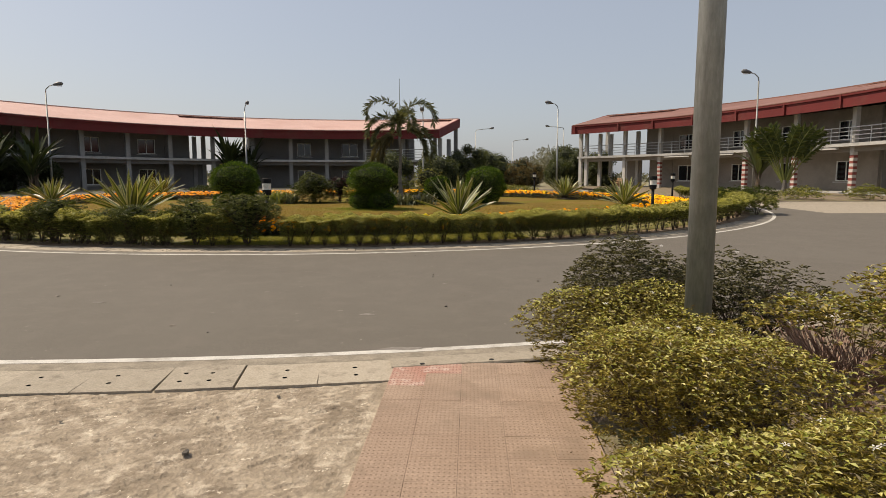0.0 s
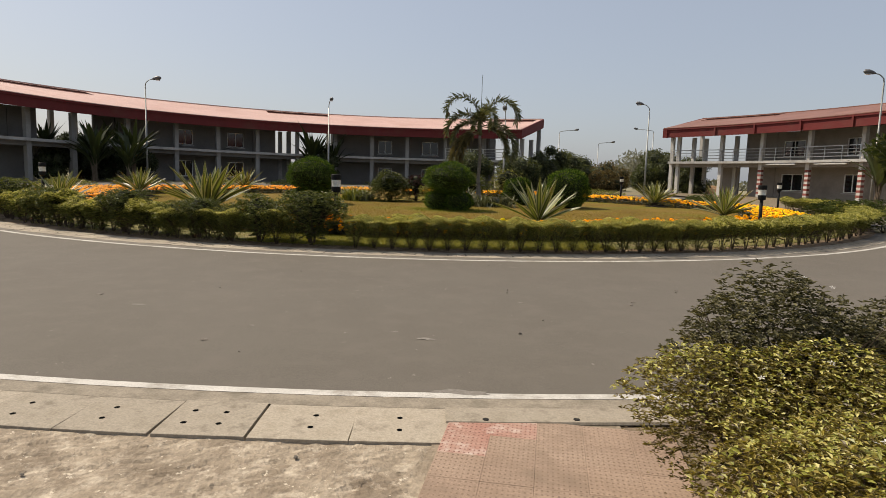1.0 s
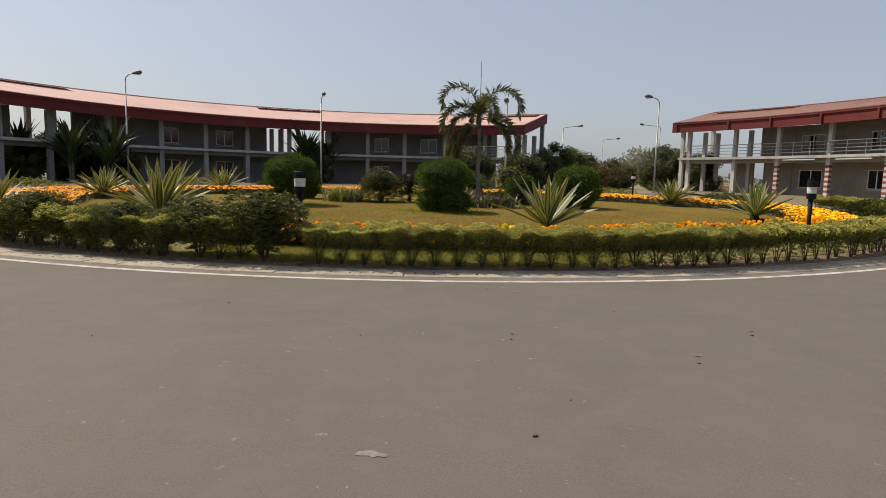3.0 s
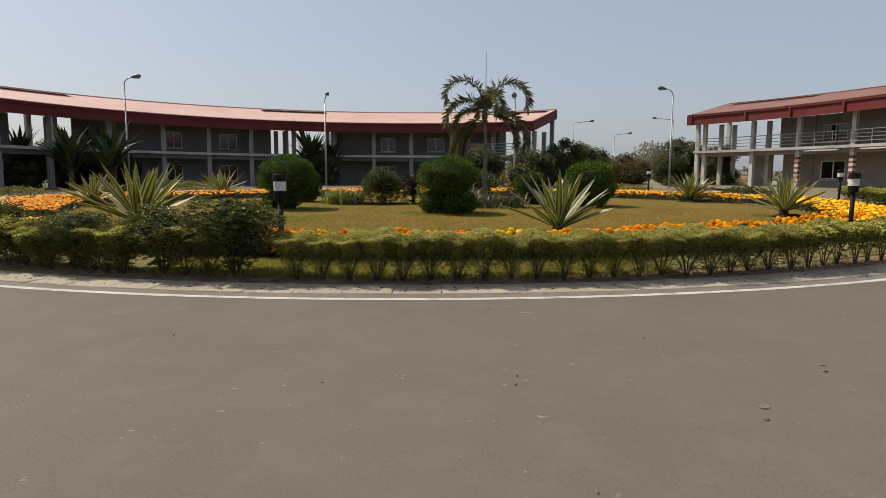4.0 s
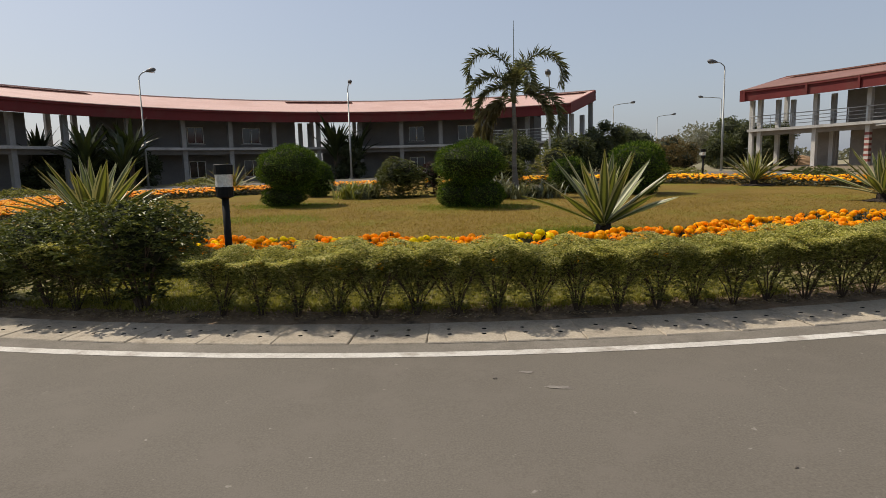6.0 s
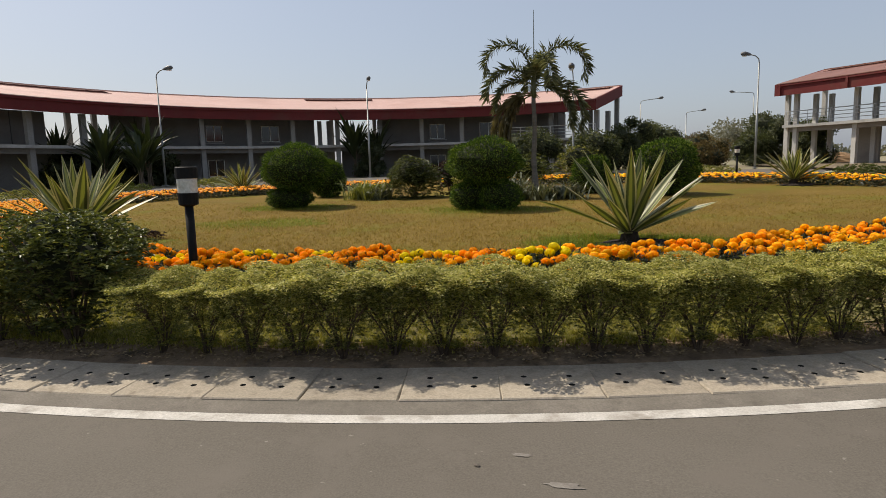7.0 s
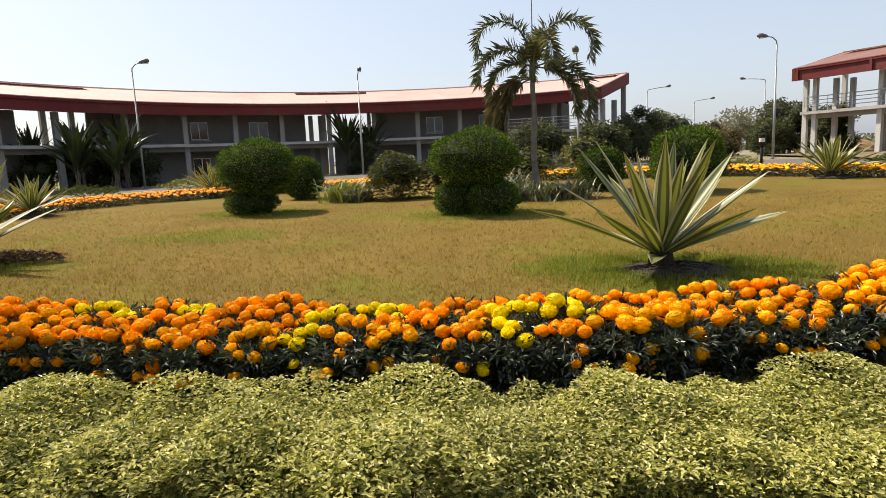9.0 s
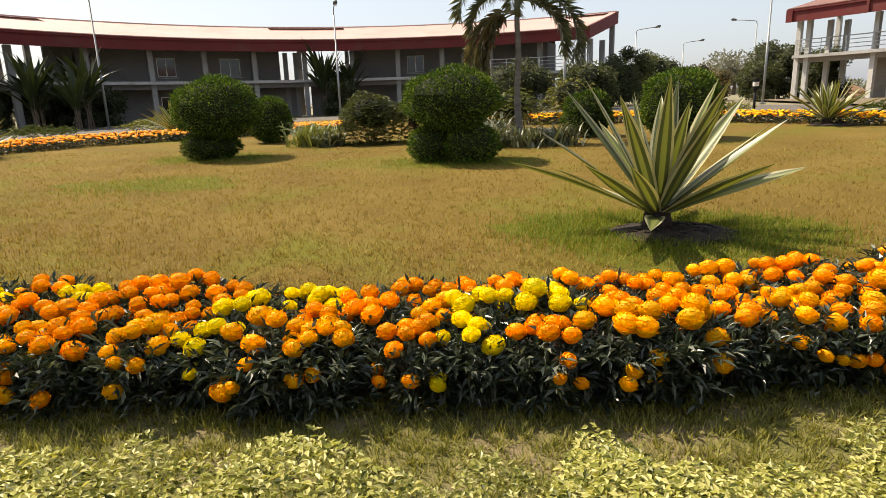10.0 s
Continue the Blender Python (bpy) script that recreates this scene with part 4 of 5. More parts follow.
# hedge along the island edge: clipped vase-shaped shrubs in one row
def build_hedge():
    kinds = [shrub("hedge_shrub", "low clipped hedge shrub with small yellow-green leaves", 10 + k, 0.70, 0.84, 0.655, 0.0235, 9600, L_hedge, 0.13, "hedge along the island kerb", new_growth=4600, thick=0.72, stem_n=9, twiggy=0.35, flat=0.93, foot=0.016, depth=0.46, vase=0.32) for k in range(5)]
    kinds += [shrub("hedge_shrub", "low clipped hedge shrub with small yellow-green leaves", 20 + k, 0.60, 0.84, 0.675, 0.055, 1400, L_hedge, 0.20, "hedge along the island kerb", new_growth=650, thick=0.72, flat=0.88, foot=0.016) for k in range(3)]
    used = set()
    rng = random.Random(4)
    a, k = -1.0, 0
    r = R_ISL - 1.0
    step = math.degrees(0.37 / r)
    spots = []
    for i in range(0, 78):
        spots.append(1.9 + i * step)
    for a in spots:
        x, y = ring(r + rng.uniform(-0.05, 0.05), a)
        s = rng.uniform(0.93, 1.02)
        m = at(x, y, a + rng.choice((0, 180)) + rng.uniform(-12, 12), s, 0.04)
        k = rng.randrange(5) if a < 27 else 5 + rng.randrange(3)
        if k not in used:
            used.add(k)
            kinds[k].matrix_basis = m
        else:
            copy_thing(kinds[k], m)
    # taller, looser dark bushes where the hedge is unclipped
    big = [shrub("hedge_bush", "rounded unclipped dark green hedge bush", 30 + k, 1.36, 1.26, 1.12, 0.056, 9600, L_bush, 0.16, "hedge along the island kerb", flat=0.66, foot=0.03, stem_n=11, twiggy=0.3, depth=0.42, vase=0.30, core=0.24, new_growth=0) for k in range(3)]
    rng = random.Random(9)
    first = set()
    for i, (a, s) in enumerate([(-1.15, 1.04), (-4.85, 0.88), (-7.2, 0.66), (-9.4, 0.78), (-11.6, 0.78), (-13.6, 0.92), (-16.0, 0.88), (-18.3, 0.7), (-20.5, 0.92), (-23.4, 0.8), (-26.2, 0.9), (-29.5, 0.8), (-32.5, 0.95), (-36, 0.9), (-40, 0.9)]):
        x, y = ring(r - 0.16, a)
        m = at(x, y, rng.uniform(0, 360), s, 0.04)
        k = i % 3
        if k not in first:
            first.add(k)
            big[k].matrix_basis = m
        else:
            copy_thing(big[k], m)
    # low light-green filler shrubs between them
    for i in range(36):
        a = -2.5 - i * 1.05
        x, y = ring(r - 0.1 + rng.uniform(-0.1, 0.1), a)
        if abs(a + 4.85) < 1.2:
            continue
        copy_thing(kinds[i % 5 if a > -12 else 5 + i % 3], at(x, y, rng.uniform(0, 360), rng.uniform(0.92, 1.18), 0.04))


build_hedge()


# marigold border
def flower_mesh(seed, mat, n_rows=7):
    """A pompom of ruffled petals."""
    rng = np.random.default_rng(seed)
    V, F = [], []
    for j in range(n_rows):
        ph = radians(6 + 104 * j / (n_rows - 1))
        cnt = 5 + 4 * min(j, n_rows - 1 - j // 2)
        for i in range(cnt):
            th = 2 * math.pi * (i + 0.5 * (j % 2)) / cnt + rng.uniform(-0.15, 0.15)
            w = 0.5 * 2 * math.pi / cnt * 1.25 + 0.05
            r0, r1 = 0.72, 1.0 + rng.uniform(-0.09, 0.07)
            p2 = ph + rng.uniform(-0.08, 0.08)
            base = len(V)
            for rr, dw, pp in ((r0, 0.6, p2 + 0.25), (r1 * 0.93, 1.0, p2 + 0.05), (r1, 0.8, p2 - 0.16)):
                for sd in (-1, 1):
                    t2 = th + sd * w * dw * 0.9
                    V.append((rr * math.sin(pp) * math.cos(t2) if pp > 0 else 0, rr * math.sin(pp) * math.sin(t2) if pp > 0 else 0, rr * math.cos(pp) * 0.80 + rng.uniform(-0.03, 0.03)))
            F += [(base, base + 1, base + 3, base + 2), (base + 2, base + 3, base + 5, base + 4)]
    core = blob(rng, 0.86, 0.86, 0.70, 10, 6, 0.04, -0.06)
    me = Geo().add(V, F).add(core.v[0], core.f).mesh("flower_head", [mat])
    return me


HEADS = {c: [flower_mesh(50 + k, m) for k in range(3)] for c, m in (("orange", L_orange), ("gold", L_gold), ("yellow", L_yellow))}


HEADS_FAR = {c: [flower_mesh(60 + k, m, 4) for k in range(2)] for c, m in (("orange", L_orange), ("gold", L_gold), ("yellow", L_yellow))}


def marigold_foliage(seed, h=0.36, w=0.40, count=300):
    rng = np.random.default_rng(seed)
    sg, tips = stems(rng, 7, h, w * 0.45, 0.006, base_r=0.02, slot=1)
    n = count
    u, q = rng.uniform(0, 2 * math.pi, n), np.sqrt(rng.uniform(0, 1, n))
    t = rng.uniform(0.02, 1, n) ** 0.75
    pos = np.stack([q * np.cos(u) * w / 2 * (0.6 + 0.4 * t), q * np.sin(u) * w / 2 * (0.6 + 0.4 * t), h * t * (1 - 0.2 * q)], 1)
    out = np.stack([np.cos(u) * q, np.sin(u) * q, 0.15 + 0.3 * t], 1)
    # each leaf is a feather of narrow leaflets
    P, O = [], []
    for k in range(4):
        P.append(pos + out * 0.022 * k)
        O.append(out + rng.normal(0, 0.55, (n, 3)))
    sg.leaves(np.concatenate(P), np.concatenate(O), 0.066, 0.019, rng, 0.3, spread=0.5)
    return sg.mesh("foliage", [L_mari, M_bark])


def build_marigolds():
    fol = [marigold_foliage(70 + k) for k in range(5)]
    fol_far = [marigold_foliage(80 + k, count=130) for k in range(3)]
    rng = random.Random(21)
    names = {"orange": "bushy marigold plant with dense orange pompom flowers", "gold": "bushy marigold plant with golden-orange pompom flowers", "yellow": "bushy marigold plant with lemon-yellow pompom flowers"}
    for i in range(-26, 42):
        a = i * 1.12 + 7.2
        n_rows = 3 if -16 < a < 24 else 4
        for row in range(n_rows):
            r = R_ISL - 2.72 - row * 0.30 + rng.uniform(-0.06, 0.06)
            aa = a + rng.uniform(-0.3, 0.3) + 0.5 * (row % 2)
            x, y = ring(r, aa)
            roll = rng.random()
            if aa < -9:
                kind = "yellow" if roll < 0.5 else "orange"
            elif x < -1.05:
                kind = "yellow" if roll < 0.10 else ("gold" if roll < 0.28 else "orange")
            elif x < -0.42:
                kind = ("yellow" if roll < 0.7 else "gold") if row == 0 else ("yellow" if roll < 0.25 else "orange")
            elif x < -0.08:
                kind = "gold" if row == 0 else ("yellow" if roll < 0.6 else "orange")
            elif x < 0.20:
                kind = "gold" if roll < 0.3 else "orange"
            elif x < 0.78:
                kind = "yellow" if roll < (0.62 if row < 2 else 0.3) else "orange"
            else:
                kind = "yellow" if roll < 0.04 else ("gold" if roll < 0.50 else "orange")
            plant = thing("marigold_plant", names[kind], "flower", "marigold border", at(x, y, 0 if row == 0 else rng.uniform(0, 360), rng.uniform(0.9, 1.12), 0.05))
            part("foliage", fol[rng.randrange(5)] if -5.0 < x < 5.5 else fol_far[rng.randrange(3)], None, plant)
            heads = rng.randint(8, 11) if abs(x) < 5 else rng.randint(5, 6)
            for k in range(heads):
                th = k * 2.39996 + rng.uniform(-0.3, 0.3)
                low = k >= heads - 3
                if low and row == 0:
                    th = rng.uniform(-2.6, -0.5)
                q = rng.uniform(0.18, 0.225) if low else math.sqrt((k + 0.4) / heads) * 0.19
                sz = rng.uniform(0.032, 0.046) if low else rng.uniform(0.043, 0.060)
                z = rng.uniform(0.14, 0.30) if low else 0.385 - 2.2 * q * q + rng.uniform(-0.03, 0.03)
                hd = HEADS[kind][rng.randrange(3)] if -4.5 < x < 5.5 else HEADS_FAR[kind][rng.randrange(2)]
                part("flower_head", hd, None, plant, m=pose(q * math.cos(th), q * math.sin(th), z, math.degrees(-0.9 * q / 0.21 * 0.6 * math.sin(th)), math.degrees(0.9 * q / 0.21 * 0.6 * math.cos(th)), rng.uniform(0, 360)) @ Matrix.Diagonal((sz, sz, sz, 1)))


build_marigolds()


def flower_band(name, label, pts, width, seed, colours, h=0.34, density=70):
    """A far bed of marigolds: foliage and heads along a bent line."""
    rng = np.random.default_rng(seed)
    fo, hd = Geo(), Geo()
    P, O = [], []
    for (x0, y0), (x1, y1) in zip(pts[:-1], pts[1:]):
        L = math.hypot(x1 - x0, y1 - y0)
        n = int(L * width * density)
        for _ in range(n):
            s, q = rng.uniform(), rng.uniform(-0.5, 0.5)
            x = x0 + (x1 - x0) * s - (y1 - y0) / L * q * width
            y = y0 + (y1 - y0) * s + (x1 - x0) / L * q * width
            z = g(x, y) + 0.05 + h * rng.uniform(0.85, 1.15) * (1 - 1.1 * q * q)
            sz = rng.uniform(0.05, 0.075)
            k = 6
            V = [(x, y, z + sz * 0.7)] + [(x + sz * math.cos(2 * math.pi * j / k), y + sz * math.sin(2 * math.pi * j / k), z + sz * 0.1 * (j % 2)) for j in range(k)] + [(x, y, z - sz * 0.5)]
            F = [(0, 1 + j, 1 + (j + 1) % k) for j in range(k)] + [(7, 1 + (j + 1) % k, 1 + j) for j in range(k)]
            hd.add(V, F, int(rng.choice(len(colours), p=[c[1] for c in colours])))
            for _k in range(5):
                P.append((x + rng.normal(0, 0.09), y + rng.normal(0, 0.09), z - rng.uniform(0.02, h)))
                O.append((rng.normal(0, 1), rng.normal(0, 1), 0.6))
    fo.leaves(np.array(P), np.array(O), 0.13, 0.05, rng, 0.3)
    ob = tagged(thing("flower_bed", label, "flower bed"), kind="stuff")
    part("foliage", fo, L_mari, ob)
    part("flower_head", hd, [c[0] for c in colours], ob)
    return ob


flower_band("flower_bed", "bed of orange marigolds beyond the lawn", [(-16.8, 25.0), (-14.2, 28.5), (-10.8, 31.0), (-7.0, 33.0)], 1.7, 1, [(L_orange, 0.85), (L_gold, 0.15)])
flower_band("flower_bed", "bed of golden marigolds beyond the lawn", [(-5.0, 33.5), (1.0, 34.0), (5.5, 33.0), (9.0, 30.5), (12.0, 26.5)], 1.5, 2, [(L_gold, 0.6), (L_orange, 0.3), (L_yellow, 0.1)])
flower_band("flower_bed", "broad bed of golden-yellow marigolds at the island's side", [(8.2, 16.4), (10.2, 19.5), (11.4, 23.5), (11.6, 26.0)], 1.9, 3, [(L_gold, 0.5), (L_orange, 0.25), (L_yellow, 0.25)])
flower_band("flower_bed", "bed of orange marigolds at the island's edge", [(-15.5, 18.0), (-12.5, 16.2), (-9.5, 14.6)], 1.0, 4, [(L_orange, 0.7), (L_yellow, 0.3)])

flower_band("flower_bed", "broad bed of orange marigolds at the lawn's far side", [(-14.0, 17.9), (-16.4, 21.8), (-17.0, 25.2)], 3.4, 5, [(L_orange, 0.85), (L_gold, 0.15)], 0.34, 50)
# agaves on mulch rings whose dark colour also paints the ground shadow
for seed, n, L, x, y, rz in ((1, 30, 1.36, 1.75, 16.0, 20), (2, 32, 1.62, -8.0, 16.0, 140), (3, 34, 1.25, 9.0, 22.0, 60), (4, 34, 1.3, -12.9, 30.2, 10), (5, 36, 1.2, -15.0, 24.0, 80), (6, 36, 1.25, 8.4, 29.6, 200), (7, 30, 1.1, -13.2, 16.8, 300)):
    agave(seed, n, L, at(x, y, rz, 1.0, 0.06))
    rng = np.random.default_rng(seed + 90)
    heap = blob(rng, 0.60, 0.46, 0.07, 26, 8, 0.09)
    for _ in range(240):
        a, q = rng.uniform(0, 2 * math.pi), rng.uniform(0.1, 1.15)
        heap.box((0.60 * q * math.cos(a), 0.46 * q * math.sin(a), 0.075 * max(0.0, 1 - q * q) + 0.005), tuple(rng.uniform(0.015, 0.06, 3) * (1, 0.8, 0.5)), rng.uniform(0, 3))
    tagged(part("mulch_ring", heap, M_mulchshade, m=at(x + 0.16, y - 0.05, 0, 1, 0.06)), "low ring of lumpy mulch darkened as the agave's shadow", "mulch")

shrub("bedding_plant", "low dark maroon-leaved bedding plants beside an agave", 47, 1.9, 0.9, 0.24, 0.05, 3000, L_maroon, 0.05, vase=0.85, flat=0.5, category="bedding plant").matrix_basis = at(-7.55, 16.6, 8, 0.85, 0.05)

# clipped bushes
topiary("topiary_bush", "double-ball clipped bright green bush", 1, [(-0.42, 0.05, 0.37, 0.50, 0.39), (0.40, -0.08, 0.36, 0.56, 0.38), (0.0, 0, 1.24, 0.96, 0.58)], 0.058, 21000).matrix_basis = at(-1.27, 22.0, 0, 1, 0.04)
topiary("topiary_bush", "tall clipped bright green bush with a narrow foot", 2, [(-0.20, 0, 0.32, 0.66, 0.34), (0.05, 0, 1.18, 0.97, 0.69)], 0.062, 19000).matrix_basis = at(-7.10, 23.2, 0, 1, 0.04)
topiary("topiary_bush", "small round clipped green bush", 3, [(0, 0, 0.70, 0.66, 0.68)], 0.075, 15000).matrix_basis = at(-7.95, 27.6, 0, 1, 0.04)
topiary("topiary_bush", "round clipped green bush beside the palm", 4, [(0, 0, 0.85, 0.95, 0.85)], 0.08, 12000).matrix_basis = at(3.72, 26.2, 0, 1, 0.04)
topiary("topiary_bush", "small round clipped bush", 5, [(0, 0, 0.62, 0.66, 0.62)], 0.08, 12000).matrix_basis = at(1.55, 27.5, 0, 1, 0.04)
shrub("shrub", "broad dark grey-green mounded shrub on the lawn", 41, 1.85, 1.7, 1.42, 0.085, 9500, L_bush, 0.03, vase=0.95, core=0.30, flat=0.55, depth=0.55).matrix_basis = at(-4.35, 26.5, 30)
shrub("shrub", "purple-brown leaved shrub beside the mounded one", 43, 0.95, 0.9, 1.35, 0.11, 1500, L_maroon, 0.10, vase=0.85, core=0.30, flat=0.7, depth=0.5).matrix_basis = at(-3.2, 27.1, 0)
shrub("shrub", "pale green leafy shrub behind the clipped bush", 42, 1.1, 1.0, 0.95, 0.10, 2200, L_hedge, 0.05, vase=0.85, flat=0.65, depth=0.5).matrix_basis = at(-2.35, 26.2, 0)
shrub("shrub", "dark rounded shrub below the palm", 44, 2.2, 1.9, 1.35, 0.10, 4500, L_bush, 0.05, vase=0.92, core=0.30, flat=0.6, depth=0.5).matrix_basis = at(-0.9, 30.4, 0)
shrub("shrub", "rounded olive-green shrub behind the palm", 48, 1.9, 1.8, 1.75, 0.10, 4500, L_hedge, 0.05, vase=0.92, core=0.30, flat=0.55, depth=0.5).matrix_basis = at(1.2, 33.2, 0)


def strap_clump(x, y, w, h, n, seed, mat, label):
    """Tuft of long arching strap leaves."""
    rng = np.random.default_rng(seed)
    ob = thing("strap_leaf_plant", label, "plant", "strap-leaved plants on the lawn", at(x, y, 0, 1, 0.05))
    geo = Geo()
    for k in range(n):
        cx, cy = rng.normal(0, w * 0.22, 2)
        a = rng.uniform(0, 2 * math.pi)
        L, th, wd = h * rng.uniform(0.8, 1.35), rng.uniform(0.75, 1.4), rng.uniform(0.016, 0.030)
        V, px, pz = [], 0.0, 0.0
        for i in range(6):
            s_ = i / 5
            ww = wd * (1 - s_ ** 2) + 0.002
            V += [(cx + px * math.cos(a) - ww * math.sin(a), cy + px * math.sin(a) + ww * math.cos(a), pz), (cx + px * math.cos(a) + ww * math.sin(a), cy + px * math.sin(a) - ww * math.cos(a), pz + 0.3 * ww)]
            ang = th - 1.5 * s_ ** 1.6
            px, pz = px + L / 5 * math.cos(ang), max(0.01, pz + L / 5 * math.sin(ang))
        geo.add(V, [(2 * i, 2 * i + 1, 2 * i + 3, 2 * i + 2) for i in range(5)])
    part("foliage", geo, mat, ob)
    return ob


for k, (x, y, w, h, n, mat, label) in enumerate(((-6.0, 26.4, 1.3, 0.72, 260, L_agavemid, "pale green strap-leaved clump beside a mounded shrub"), (-5.35, 26.0, 0.8, 0.55, 140, L_strap, "grey-green strap-leaved clump on the lawn"),
        (-0.75, 25.0, 0.9, 0.62, 150, L_strap, "grey-green strap-leaved clump at the palm's foot"), (0.05, 24.9, 0.9, 0.6, 150, L_strap, "grey-green strap-leaved clump at the palm's foot"),
        (0.85, 25.2, 1.0, 0.62, 170, L_strap, "grey-green strap-leaved clump at the palm's foot"), (-0.95, 26.0, 0.8, 0.9, 120, L_strap, "tall grey-green strap-leaved clump behind the clipped bush"))):
    strap_clump(x, y, w, h, n, 400 + k, mat, label)

palm(-0.25, 25.9, 3.15, "foxtail_palm", "slender foxtail palm with arching plumed fronds and a spear leaf",
     [(176, 84, 3.6, 2.85, 0, 1.8), (186, 72, 3.0, 2.2, 0, 1.0), (172, 40, 2.4, 1.7, 0, 1.0), (3, 86, 3.7, 2.95, 0, 1.5), (-66, 80, 3.2, 2.2, 0, 1.2), (-10, 24, 2.4, 2.5, 0, 1.0), (8, 6, 1.9, 1.9, 0, 1.0), (100, 66, 2.6, 2.0, 0, 1.2),
      (184, 70, 3.0, 2.5, 1, 0.4), (174, 34, 2.4, 2.0, 1, 0.4), (196, 50, 2.7, 2.3, 1, 0.4)], 3, 0.105, 2.1, 0.37)

# ---- street lamps and bollards ----
def street_lamp(x, y, h, az, label="tall grey street lamp with a curved arm", arm=0.55, r=0.075):
    ob = thing("street_lamp", label, "street lamp", "street lamps round the plaza", at(x, y, az))
    part("pole", Geo().tube([(0, 0, -0.1), (0, 0, h * 0.55), (0, 0, h * 0.551), (0, 0, h - 0.25)], [r, r * 0.92, r * 0.7, r * 0.6], 12), M_galv, ob, smooth=True)
    part("base_plate", Geo().box((0, 0, 0.03), (0.35, 0.35, 0.06), bevel=0.01), M_galv, ob)
    pts = [(0, 0, h - 0.25), (0.03, 0, h - 0.02), (0.14, 0, h + 0.10), (arm * 0.5, 0, h + 0.22), (arm, 0, h + 0.30)]
    part("arm", Geo().tube(pts, r * 0.45, 8), M_galv, ob, smooth=True)
    hd = Geo().tube([(arm - 0.05, 0, h + 0.29), (arm + 0.10, 0, h + 0.33), (arm + 0.32, 0, h + 0.38), (arm + 0.52, 0, h + 0.40), (arm + 0.60, 0, h + 0.40)], [0.05, 0.11, 0.15, 0.12, 0.03], 10)
    head = part("head", hd, M_lamphead, ob, "dark cast lamp head", smooth=True)
    part("lens", Geo().box((arm + 0.34, 0, h + 0.235), (0.30, 0.17, 0.05), bevel=0.015), M_lens, head)
    return ob


def bollard(x, y, h=1.45):
    ob = thing("bollard_light", "black garden bollard light with a white diffuser band", "bollard light", "bollard lights on the island", at(x, y))
    part("post", Geo().tube([(0, 0, -0.05), (0, 0, h - 0.42)], [0.045, 0.045], 12), M_black, ob, smooth=True)
    part("collar", Geo().tube([(0, 0, h - 0.42), (0, 0, h - 0.40), (0, 0, h - 0.275)], [0.05, 0.10, 0.108], 16), M_black, ob)
    part("diffuser", Geo().tube([(0, 0, h - 0.275), (0, 0, h - 0.125)], [0.100, 0.104], 16), M_diff, ob, "dusty white diffuser")
    part("cap", Geo().tube([(0, 0, h - 0.125), (0, 0, h - 0.12), (0, 0, h - 0.01), (0, 0, h)], [0.104, 0.114, 0.114, 0.10], 16), M_black, ob)
    return ob


for x, y in ((-3.15, 12.28), (7.9, 16.3), (13.4, 27.6), (-14.0, 17.1), (7.6, 33.8)):
    bollard(x, y)

street_lamp(-25.4, 42.0, 7.2, 10)
street_lamp(-13.85, 49.9, 6.75, -60)
street_lamp(13.05, 51.3, 7.2, 175)
street_lamp(0.96, 36.9, 4.95, -95, "thin street lamp behind the palm", 0.5, 0.055)
street_lamp(9.0, 84.0, 7.6, 0, arm=2.0, r=0.09)
street_lamp(16.6, 98.0, 7.0, 0, arm=2.0, r=0.09)
street_lamp(22.6, 88.0, 8.3, 180, arm=2.2, r=0.09)
street_lamp(22.9, 37.0, 7.6, 175)

# lamp pole beside the tiled path, its head out of view above
def near_pole():
    ob = thing("lamp_pole", "thick grey galvanised lamp pole among shrubs", "street lamp", "", at(2.28, 1.35))
    part("pole", Geo().tube([(0, 0, -0.05), (0, 0, 3.6), (0, 0, 7.2)], [0.083, 0.078, 0.062], 24), M_galv, ob, smooth=True)
    part("base_plate", Geo().box((0, 0, 0.015), (0.34, 0.34, 0.03), bevel=0.006), M_galv, ob)
    part("arm", Geo().tube([(0, 0, 7.15), (0.1, 0.1, 7.5), (0.5, 0.6, 7.75), (0.9, 1.1, 7.8)], 0.035, 8), M_galv, ob)


near_pole()

# ---- shrubs beside the path ----
for seed, x, y, w, d, h, leaf, cnt, mat, low, tw in (
        (61, 1.90, 0.62, 1.26, 1.3, 0.90, 0.030, 25000, L_bright, 0.16, 0.3),
        (62, 1.92, 1.60, 1.34, 1.15, 0.88, 0.030, 25000, L_bright, 0.18, 0.3),
        (63, 1.92, -0.55, 1.52, 1.25, 0.80, 0.031, 27000, L_bright, 0.24, 0.3)):
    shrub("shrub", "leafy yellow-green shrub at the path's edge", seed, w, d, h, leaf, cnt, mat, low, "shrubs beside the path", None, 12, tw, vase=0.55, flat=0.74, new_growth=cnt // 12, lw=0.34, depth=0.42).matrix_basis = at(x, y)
for seed, x, y, w, d, h, cnt in ((65, 2.16, 2.2, 1.34, 0.9, 1.13, 14000), (66, 3.05, 2.3, 1.4, 1.05, 1.0, 9000)):
    shrub("shrub", "sparse dark twiggy shrub near the kerb", seed, w, d, h, 0.033, cnt, L_dusk, 0.36, "shrubs beside the path", M_bark, 20, 1.2, flat=0.66, thick=0.5).matrix_basis = at(x, y)
